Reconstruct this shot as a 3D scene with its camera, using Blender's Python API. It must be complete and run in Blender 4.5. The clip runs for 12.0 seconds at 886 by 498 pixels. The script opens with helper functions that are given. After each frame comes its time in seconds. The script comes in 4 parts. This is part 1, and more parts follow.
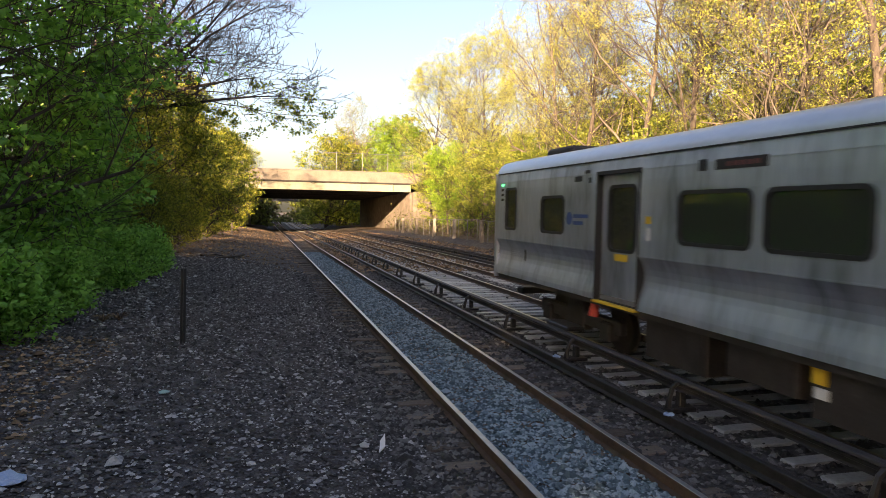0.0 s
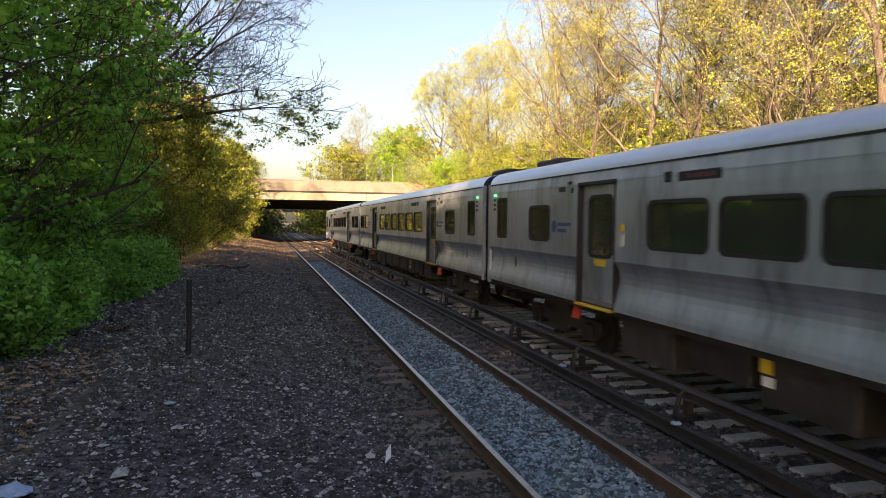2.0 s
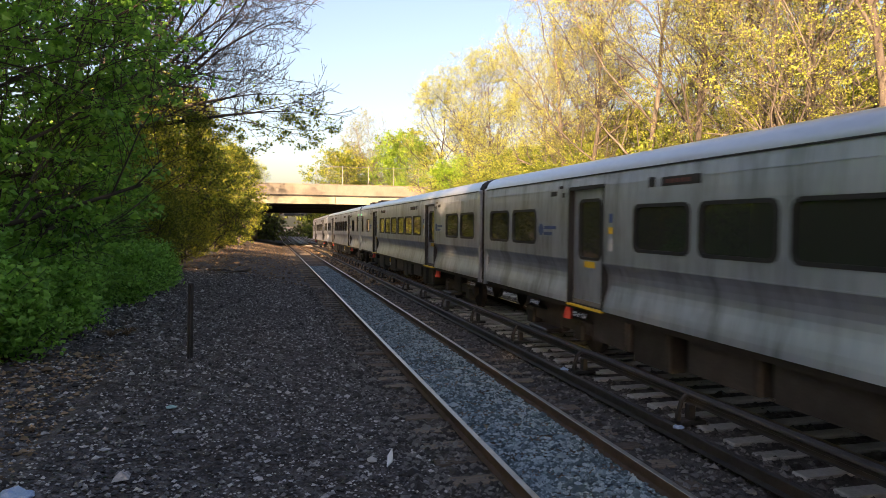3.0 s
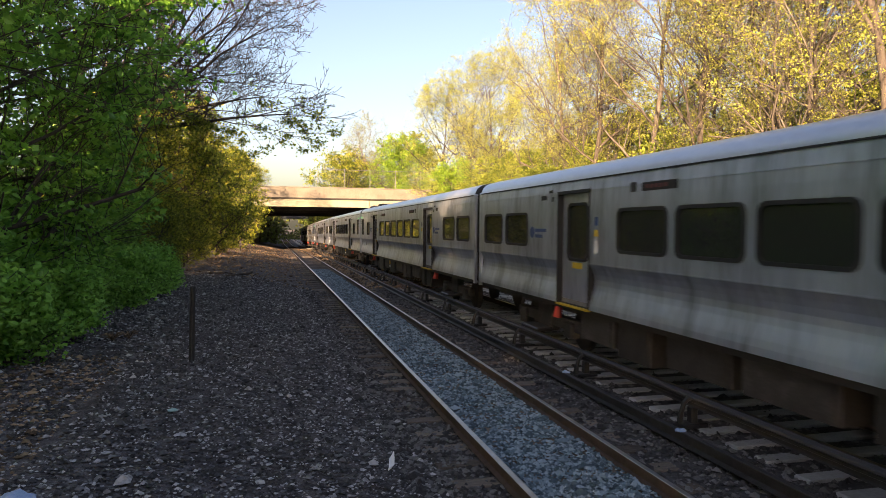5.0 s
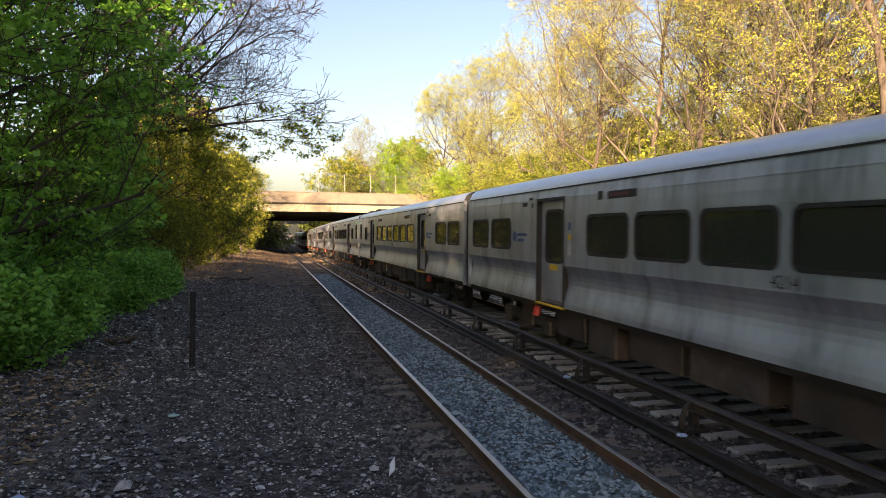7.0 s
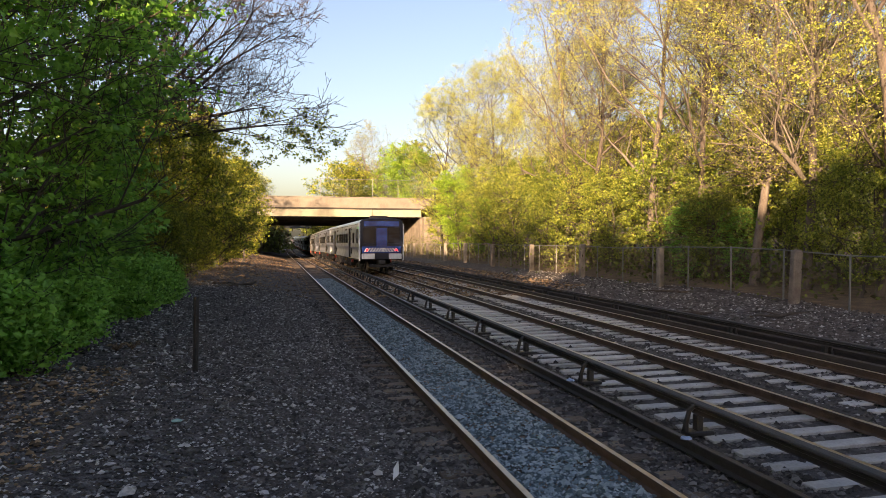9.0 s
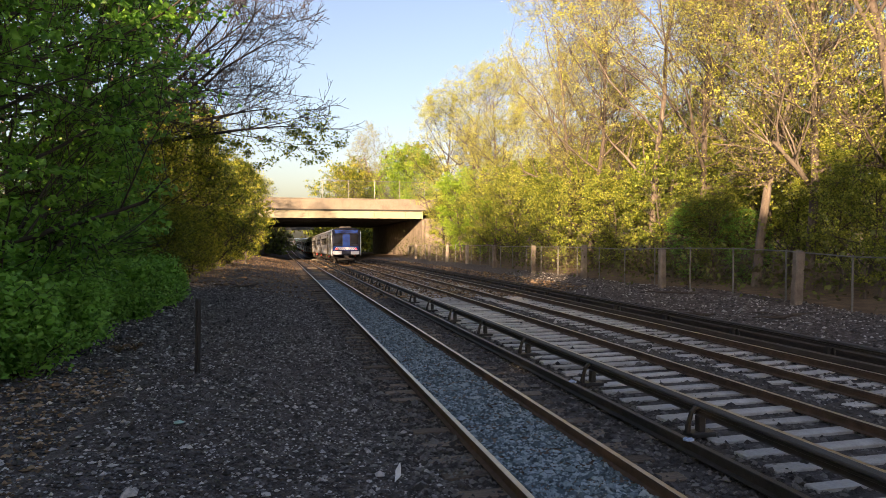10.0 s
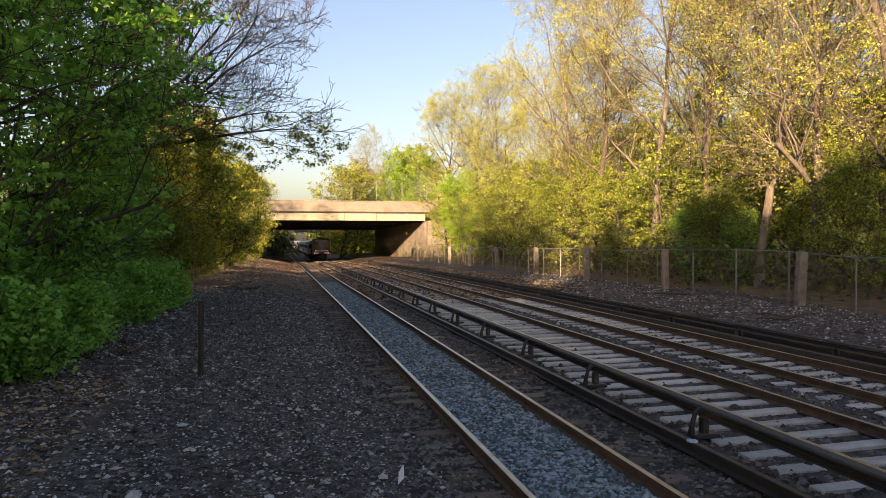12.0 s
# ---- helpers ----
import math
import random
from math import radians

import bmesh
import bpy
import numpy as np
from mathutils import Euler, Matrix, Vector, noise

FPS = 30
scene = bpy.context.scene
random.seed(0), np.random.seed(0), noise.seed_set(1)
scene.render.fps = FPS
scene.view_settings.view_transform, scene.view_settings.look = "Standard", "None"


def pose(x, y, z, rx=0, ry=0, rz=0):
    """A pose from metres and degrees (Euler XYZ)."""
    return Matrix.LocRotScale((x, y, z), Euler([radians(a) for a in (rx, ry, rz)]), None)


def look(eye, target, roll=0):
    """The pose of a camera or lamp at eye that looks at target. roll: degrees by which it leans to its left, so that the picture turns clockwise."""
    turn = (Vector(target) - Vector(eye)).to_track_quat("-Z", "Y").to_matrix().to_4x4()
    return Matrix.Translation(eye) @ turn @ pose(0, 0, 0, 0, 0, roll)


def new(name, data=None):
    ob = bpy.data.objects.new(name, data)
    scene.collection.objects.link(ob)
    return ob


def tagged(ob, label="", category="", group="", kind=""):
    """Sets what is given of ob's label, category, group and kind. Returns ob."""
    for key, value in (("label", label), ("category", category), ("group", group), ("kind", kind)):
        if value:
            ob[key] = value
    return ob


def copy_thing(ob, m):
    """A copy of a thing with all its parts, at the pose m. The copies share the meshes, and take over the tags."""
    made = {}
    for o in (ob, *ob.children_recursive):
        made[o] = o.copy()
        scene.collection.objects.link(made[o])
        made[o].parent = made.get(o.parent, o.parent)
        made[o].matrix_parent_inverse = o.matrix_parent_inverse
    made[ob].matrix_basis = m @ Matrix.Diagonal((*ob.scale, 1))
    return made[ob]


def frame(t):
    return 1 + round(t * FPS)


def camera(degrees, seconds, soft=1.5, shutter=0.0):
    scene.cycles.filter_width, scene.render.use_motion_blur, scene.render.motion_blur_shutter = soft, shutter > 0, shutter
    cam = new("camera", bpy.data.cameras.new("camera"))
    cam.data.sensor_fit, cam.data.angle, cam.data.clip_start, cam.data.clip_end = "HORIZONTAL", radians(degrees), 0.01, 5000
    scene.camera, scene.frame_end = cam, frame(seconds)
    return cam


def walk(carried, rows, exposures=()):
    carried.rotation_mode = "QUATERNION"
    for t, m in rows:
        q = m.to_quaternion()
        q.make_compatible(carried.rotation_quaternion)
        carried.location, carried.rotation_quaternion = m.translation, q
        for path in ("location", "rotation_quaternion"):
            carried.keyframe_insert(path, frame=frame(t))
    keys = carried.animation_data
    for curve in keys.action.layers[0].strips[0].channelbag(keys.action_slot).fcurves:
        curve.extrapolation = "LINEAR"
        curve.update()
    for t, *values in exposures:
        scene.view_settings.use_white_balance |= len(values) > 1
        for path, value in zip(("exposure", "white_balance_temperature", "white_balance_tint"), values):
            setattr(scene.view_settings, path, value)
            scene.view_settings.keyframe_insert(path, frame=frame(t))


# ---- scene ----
from itertools import product

# ---------------- camera ----------------
EYE = Vector((0.0, 0.0, 2.65))
cam = camera(67.05, 12.0, soft=0.7, shutter=0.12)


def aim(yaw, pitch, roll):
    """Camera pose at the standpoint: degrees right of the track, above the level, leaning left."""
    a, b = radians(yaw), radians(pitch)
    return look(EYE, EYE + Vector((math.sin(a) * math.cos(b), math.cos(a) * math.cos(b), math.sin(b))), roll)


AIMS = (
    (0.0, 15.39, -3.33, 1.03),
    (0.5, 15.28, -3.14, 0.91),
    (1.0, 15.15, -2.93, 0.81),
    (1.5, 15.05, -2.73, 0.71),
    (2.0, 14.96, -2.53, 0.65),
    (2.5, 14.90, -2.35, 0.60),
    (3.0, 14.83, -2.22, 0.58),
    (5.0, 14.69, -1.97, 0.54),
    (5.5, 14.69, -1.89, 0.53),
    (6.0, 14.70, -1.80, 0.55),
    (6.5, 14.70, -1.69, 0.52),
    (7.0, 14.65, -1.56, 0.47),
    (9.0, 14.42, -1.24, 0.15),
    (9.5, 14.36, -1.18, 0.10),
    (10.0, 14.27, -1.12, 0.08),
    (10.5, 14.25, -1.06, 0.01),
    (11.0, 14.19, -1.00, -0.04),
    (11.5, 14.12, -0.97, -0.07),
    (12.0, 14.06, -0.95, -0.12),
)
walk(cam, [(t, aim(a, b, c)) for t, a, b, c in AIMS],
     exposures=[(0.0, 2.4, 7000, 26), (1.5, 2.35, 7000, 26), (3.0, 2.3, 7000, 26), (5.5, 2.25, 7000, 26), (7.2, 2.25, 7000, 26), (9.0, 2.12, 7000, 26), (12.0, 2.05, 7000, 26)])

# ---------------- light ----------------
SUN_AZ, SUN_EL = 33.0, 11.0      # light travels this many degrees right of the track direction, this high
world = bpy.data.worlds.new("sky")
scene.world = world
world.use_nodes = True
wn = world.node_tree
sky = wn.nodes.new("ShaderNodeTexSky")
sky.sky_type = "NISHITA"
sky.sun_disc = False
sky.sun_elevation = radians(SUN_EL)
sky.sun_rotation = radians(180 + SUN_AZ)
sky.air_density, sky.dust_density, sky.ozone_density = 1.0, 2.6, 1.4
wn.nodes["Background"].inputs["Strength"].default_value = 0.069
wn.links.new(sky.outputs[0], wn.nodes["Background"].inputs["Color"])
sun = new("sun", bpy.data.lights.new("sun", "SUN"))
sun.data.energy, sun.data.angle, sun.data.color = 5.0, radians(0.6), (1.0, 0.74, 0.42)
_a, _e = radians(SUN_AZ), radians(SUN_EL)
SUN_WAY = Vector((math.sin(_a) * math.cos(_e), math.cos(_a) * math.cos(_e), -math.sin(_e)))
sun.matrix_world = look((0, 0, 60), Vector((0, 0, 60)) + SUN_WAY)


# ---------------- materials ----------------
def material(name, stops, scale=4.0, rough=0.8, metal=0.0, bump=0.0, bump_scale=40.0, island=0.0, obj_random=0.0,
             detail=6.0, stretch=(1, 1, 1), translucent=0.0, spec=0.5, alpha=1.0, rough_var=0.0):
    """Principled surface: colour stops mixed by noise at two scales, grain in the relief."""
    m = bpy.data.materials.new(name)
    m.use_nodes = True
    nt = m.node_tree
    bsdf = nt.nodes["Principled BSDF"]
    N, L = nt.nodes.new, nt.links.new
    tc = N("ShaderNodeTexCoord")
    mp = N("ShaderNodeMapping")
    mp.inputs["Scale"].default_value = stretch
    L(tc.outputs["Object"], mp.inputs["Vector"])
    n1 = N("ShaderNodeTexNoise")
    n1.inputs["Scale"].default_value, n1.inputs["Detail"].default_value = scale, detail
    L(mp.outputs[0], n1.inputs["Vector"])
    n2 = N("ShaderNodeTexNoise")
    n2.inputs["Scale"].default_value, n2.inputs["Detail"].default_value = scale * 9, 3
    L(mp.outputs[0], n2.inputs["Vector"])
    mix = N("ShaderNodeMath")
    mix.operation = "MULTIPLY_ADD"
    mix.inputs[1].default_value = 0.4
    L(n2.outputs["Fac"], mix.inputs[0])
    sc = N("ShaderNodeMath")
    sc.operation = "MULTIPLY"
    sc.inputs[1].default_value = 0.6
    L(n1.outputs["Fac"], sc.inputs[0])
    L(sc.outputs[0], mix.inputs[2])
    fac = mix.outputs[0]
    for amount, node, socket in ((island, "ShaderNodeNewGeometry", "Random Per Island"), (obj_random, "ShaderNodeObjectInfo", "Random")):
        if amount:
            g = N(node)
            ad = N("ShaderNodeMath")
            ad.operation = "MULTIPLY_ADD"
            ad.inputs[1].default_value = amount
            L(g.outputs[socket], ad.inputs[0])
            sh = N("ShaderNodeMath")
            sh.operation = "SUBTRACT"
            sh.inputs[1].default_value = amount / 2
            L(fac, sh.inputs[0])
            L(sh.outputs[0], ad.inputs[2])
            fac = ad.outputs[0]
    ramp = N("ShaderNodeValToRGB")
    while len(ramp.color_ramp.elements) < len(stops):
        ramp.color_ramp.elements.new(0.5)
    for e, (pos, col) in zip(ramp.color_ramp.elements, stops):
        e.position, e.color = pos, (*col, 1)
    L(fac, ramp.inputs[0])
    L(ramp.outputs[0], bsdf.inputs["Base Color"])
    bsdf.inputs["Roughness"].default_value = rough
    bsdf.inputs["Metallic"].default_value = metal
    bsdf.inputs["Specular IOR Level"].default_value = spec
    if rough_var:
        rr = N("ShaderNodeMapRange")
        rr.inputs["To Min"].default_value, rr.inputs["To Max"].default_value = rough - rough_var, rough + rough_var
        L(n1.outputs["Fac"], rr.inputs["Value"])
        L(rr.outputs[0], bsdf.inputs["Roughness"])
    if bump:
        n3 = N("ShaderNodeTexNoise")
        n3.inputs["Scale"].default_value, n3.inputs["Detail"].default_value = bump_scale, 5
        L(mp.outputs[0], n3.inputs["Vector"])
        b = N("ShaderNodeBump")
        b.inputs["Strength"].default_value, b.inputs["Distance"].default_value = 1.0, bump
        L(n3.outputs["Fac"], b.inputs["Height"])
        L(b.outputs[0], bsdf.inputs["Normal"])
    if translucent:
        tr = N("ShaderNodeBsdfTranslucent")
        L(ramp.outputs[0], tr.inputs["Color"])
        mx = N("ShaderNodeMixShader")
        mx.inputs[0].default_value = translucent
        L(bsdf.outputs[0], mx.inputs[1])
        L(tr.outputs[0], mx.inputs[2])
        L(mx.outputs[0], nt.nodes["Material Output"].inputs[0])
    return m


def glass(name, tint, rough=0.03):
    m = bpy.data.materials.new(name)
    m.use_nodes = True
    b = m.node_tree.nodes["Principled BSDF"]
    b.inputs["Base Color"].default_value = (*tint, 1)
    b.inputs["Roughness"].default_value = rough
    b.inputs["Transmission Weight"].default_value = 0.1
    b.inputs["IOR"].default_value = 1.5
    b.inputs["Specular IOR Level"].default_value = 0.55
    return m


def glow(name, col, strength):
    m = bpy.data.materials.new(name)
    m.use_nodes = True
    b = m.node_tree.nodes["Principled BSDF"]
    b.inputs["Base Color"].default_value = (*col, 1)
    b.inputs["Emission Color"].default_value = (*col, 1)
    b.inputs["Emission Strength"].default_value = strength
    return m


M = {}
M["soil"] = material("gravelly_soil", ((0.36, (0.024, 0.018, 0.016)), (0.48, (0.056, 0.046, 0.043)), (0.58, (0.105, 0.093, 0.09)), (0.68, (0.23, 0.215, 0.21))), 5.0, 0.95, bump=0.035, bump_scale=28, detail=12)
M["ballast"] = material("dark_ballast", ((0.3, (0.03, 0.027, 0.026)), (0.5, (0.065, 0.06, 0.058)), (0.75, (0.15, 0.145, 0.14))), 3.0, 0.9, bump=0.03, bump_scale=22, island=0.7)
M["blue_stone"] = material("blue_grey_ballast_stone", ((0.25, (0.06, 0.095, 0.115)), (0.5, (0.14, 0.2, 0.235)), (0.75, (0.26, 0.335, 0.38))), 3.0, 0.85, bump=0.01, bump_scale=60, island=0.9)
M["bank_stone"] = material("bank_stone", ((0.15, (0.03, 0.028, 0.028)), (0.5, (0.085, 0.082, 0.083)), (0.75, (0.19, 0.185, 0.185)), (0.92, (0.45, 0.44, 0.43))), 3.0, 0.9, bump=0.01, bump_scale=60, island=0.95)
M["rail_side"] = material("rusty_rail_steel", ((0.3, (0.035, 0.022, 0.014)), (0.6, (0.08, 0.05, 0.033)), (0.8, (0.13, 0.085, 0.056))), 6, 0.8, bump=0.002, bump_scale=60)
M["rail_top"] = material("polished_rail_head", ((0.3, (0.34, 0.28, 0.22)), (0.7, (0.54, 0.49, 0.43))), 5, 0.36, metal=1.0, rough_var=0.08)
M["tie_wood"] = material("weathered_tie_wood", ((0.3, (0.055, 0.041, 0.031)), (0.6, (0.135, 0.105, 0.08)), (0.8, (0.22, 0.18, 0.145))), 3, 0.9, bump=0.008, bump_scale=26, obj_random=0.4, stretch=(1, 9, 6))
M["tie_concrete"] = material("pale_concrete_tie", ((0.3, (0.28, 0.28, 0.27)), (0.6, (0.44, 0.44, 0.43)), (0.8, (0.56, 0.56, 0.55))), 3, 0.9, bump=0.004, bump_scale=50, obj_random=0.3)
M["board"] = material("weathered_black_cover_board", ((0.3, (0.022, 0.022, 0.024)), (0.6, (0.05, 0.05, 0.052)), (0.8, (0.1, 0.098, 0.095))), 4, 0.75, bump=0.004, bump_scale=30, stretch=(8, 1, 8))
M["iron"] = material("dark_cast_iron", ((0.3, (0.02, 0.019, 0.019)), (0.7, (0.055, 0.053, 0.052))), 8, 0.42, metal=0.3, bump=0.002, bump_scale=80)
M["steel"] = material("brushed_stainless_steel", ((0.38, (0.32, 0.345, 0.41)), (0.46, (0.49, 0.53, 0.61)), (0.55, (0.59, 0.635, 0.72)), (0.64, (0.67, 0.705, 0.78))), 0.9, 0.4, metal=0.8, bump=0.0008, bump_scale=20, rough_var=0.12, stretch=(1, 2.4, 0.28))
M["roof"] = material("painted_roof_steel", ((0.3, (0.55, 0.56, 0.58)), (0.7, (0.68, 0.69, 0.7))), 1.5, 0.36, metal=0.8, rough_var=0.1)
M["black"] = material("black_rubber", ((0.3, (0.008, 0.008, 0.008)), (0.7, (0.022, 0.022, 0.022))), 9, 0.6)
M["under"] = material("grimy_underfloor_steel", ((0.3, (0.016, 0.015, 0.014)), (0.6, (0.045, 0.042, 0.04)), (0.85, (0.11, 0.1, 0.1))), 3, 0.7, metal=0.2, obj_random=0.3)
M["cab_blue"] = material("dark_blue_cab_paint", ((0.3, (0.006, 0.03, 0.19)), (0.7, (0.012, 0.055, 0.29))), 3, 0.15, spec=0.4)
# cab blue darkened to navy: the shade between coupled cars, put into the colour
M["cab_shaded"] = material("cab_blue_in_shade", ((0.3, (0.004, 0.006, 0.018)), (0.7, (0.008, 0.012, 0.03))), 3, 0.35, spec=0.3)
M["yellow"] = material("yellow_paint", ((0.3, (0.6, 0.38, 0.02)), (0.7, (0.75, 0.5, 0.04))), 9, 0.5)
M["red"] = material("red_paint", ((0.3, (0.4, 0.03, 0.02)), (0.7, (0.55, 0.06, 0.04))), 9, 0.5)
M["white"] = material("white_paint", ((0.3, (0.6, 0.6, 0.6)), (0.7, (0.8, 0.8, 0.8))), 9, 0.6)
M["logo_blue"] = material("blue_marking", ((0.3, (0.03, 0.07, 0.2)), (0.7, (0.05, 0.1, 0.28))), 9, 0.5)
M["floor_in"] = material("car_interior", ((0.3, (0.1, 0.1, 0.11)), (0.7, (0.2, 0.2, 0.2))), 3, 0.7)
M["seat"] = material("blue_seat_vinyl", ((0.3, (0.03, 0.05, 0.1)), (0.7, (0.06, 0.08, 0.14))), 5, 0.5)
M["pane"] = glass("tinted_window_glass", (0.03, 0.035, 0.03))
M["tail"] = glow("red_tail_light", (1.0, 0.03, 0.04), 0.8)
M["green_lamp"] = glow("green_indicator", (0.05, 1.0, 0.25), 0.5)
M["concrete"] = material("sunlit_bridge_concrete", ((0.25, (0.085, 0.075, 0.065)), (0.5, (0.15, 0.135, 0.115)), (0.75, (0.2, 0.185, 0.165))), 0.7, 0.9, bump=0.01, bump_scale=12, detail=9)
M["girder"] = material("cream_painted_girder", ((0.25, (0.17, 0.165, 0.125)), (0.5, (0.24, 0.235, 0.18)), (0.8, (0.3, 0.29, 0.23))), 0.9, 0.6, bump=0.003, bump_scale=30)
M["abut"] = material("stained_abutment_stone", ((0.25, (0.05, 0.042, 0.035)), (0.5, (0.14, 0.12, 0.1)), (0.75, (0.24, 0.21, 0.18))), 0.9, 0.9, bump=0.02, bump_scale=9, detail=9)
M["asphalt"] = material("asphalt", ((0.3, (0.035, 0.035, 0.036)), (0.7, (0.07, 0.07, 0.07))), 2, 0.9)
M["galv"] = material("galvanised_fence_steel", ((0.3, (0.12, 0.124, 0.13)), (0.7, (0.21, 0.22, 0.225))), 8, 0.55, metal=0.5)
M["post_conc"] = material("weathered_concrete_post", ((0.3, (0.1, 0.085, 0.075)), (0.6, (0.2, 0.18, 0.155)), (0.8, (0.3, 0.275, 0.24))), 3, 0.9, bump=0.01, bump_scale=20, obj_random=0.3)
M["bark"] = material("grey_brown_bark", ((0.3, (0.035, 0.028, 0.024)), (0.5, (0.08, 0.066, 0.056)), (0.7, (0.15, 0.13, 0.11))), 2.5, 0.95, bump=0.03, bump_scale=14, stretch=(3, 3, 0.7), obj_random=0.3)
M["bark_dark"] = material("dark_bark", ((0.25, (0.022, 0.017, 0.014)), (0.5, (0.055, 0.044, 0.036)), (0.8, (0.1, 0.085, 0.07))), 2.5, 0.95, bump=0.02, bump_scale=14, stretch=(3, 3, 0.7))
M["leaf_dark"] = material("dark_green_leaves", ((0.15, (0.07, 0.2, 0.028)), (0.5, (0.165, 0.39, 0.05)), (0.85, (0.26, 0.52, 0.075))), 0.5, 0.45, island=0.8, translucent=0.5)
M["leaf_shrub"] = material("green_shrub_leaves", ((0.15, (0.11, 0.27, 0.04)), (0.5, (0.22, 0.5, 0.08)), (0.85, (0.3, 0.6, 0.11))), 0.8, 0.5, island=0.8, translucent=0.5)
M["leaf_bright"] = material("bright_green_leaves", ((0.15, (0.11, 0.21, 0.012)), (0.5, (0.2, 0.36, 0.022)), (0.85, (0.32, 0.47, 0.04))), 0.8, 0.55, island=0.8, translucent=0.4)
M["leaf_spring"] = material("yellow_green_spring_leaves", ((0.15, (0.2, 0.24, 0.03)), (0.5, (0.36, 0.41, 0.06)), (0.85, (0.52, 0.54, 0.11))), 0.6, 0.6, island=0.8, obj_random=0.35, translucent=0.4)
M["leaf_fresh"] = material("fresh_green_leaves", ((0.15, (0.07, 0.11, 0.012)), (0.5, (0.19, 0.25, 0.03)), (0.85, (0.34, 0.38, 0.055))), 0.8, 0.6, island=0.9, obj_random=0.3, translucent=0.4)
M["leaf_bud"] = material("ochre_tree_buds", ((0.15, (0.15, 0.17, 0.03)), (0.5, (0.28, 0.3, 0.06)), (0.85, (0.42, 0.42, 0.1))), 0.8, 0.7, island=0.8, obj_random=0.3, translucent=0.35)
M["leaf_bank"] = material("yellow_green_bank_leaves", ((0.15, (0.08, 0.12, 0.01)), (0.5, (0.21, 0.27, 0.022)), (0.85, (0.42, 0.42, 0.05))), 0.6, 0.6, island=0.9, obj_random=0.3, translucent=0.45)
M["litter"] = material("dry_leaf_litter", ((0.25, (0.07, 0.045, 0.025)), (0.5, (0.17, 0.115, 0.065)), (0.75, (0.3, 0.21, 0.13))), 2, 0.95, island=0.9)
M["wire"] = material("rusty_dark_fence_wire", ((0.3, (0.05, 0.04, 0.032)), (0.7, (0.1, 0.085, 0.07))), 8, 0.7, metal=0.3)
M["old_timber"] = material("old_dark_timber", ((0.3, (0.025, 0.02, 0.017)), (0.6, (0.06, 0.048, 0.04)), (0.8, (0.11, 0.09, 0.075))), 3, 0.9, bump=0.01, bump_scale=20, stretch=(6, 1, 6))
M["brush"] = material("brown_green_undergrowth", ((0.15, (0.05, 0.04, 0.015)), (0.5, (0.08, 0.1, 0.02)), (0.85, (0.14, 0.17, 0.03))), 0.5, 0.7, island=0.8, translucent=0.3)
M["far_steel"] = material("dark_blue_grey_bridge_steel", ((0.3, (0.012, 0.018, 0.026)), (0.7, (0.025, 0.035, 0.048))), 2, 0.7)
M["sign_dim"] = material("dim_sign_lettering", ((0.3, (0.1, 0.03, 0.03)), (0.7, (0.16, 0.06, 0.05))), 9, 0.6)
M["screen"] = material("dark_windscreen_glass", ((0.3, (0.004, 0.007, 0.016)), (0.7, (0.008, 0.012, 0.024))), 3, 0.05, spec=0.2)
M["paper"] = material("white_paper", ((0.3, (0.7, 0.7, 0.7)), (0.7, (0.82, 0.82, 0.82))), 9, 0.8)
M["blue_bag"] = material("pale_blue_plastic", ((0.3, (0.15, 0.26, 0.48)), (0.7, (0.4, 0.5, 0.65))), 15, 0.4)
M["teal"] = material("faded_teal_plastic", ((0.3, (0.2, 0.4, 0.38)), (0.7, (0.35, 0.5, 0.48))), 15, 0.5)


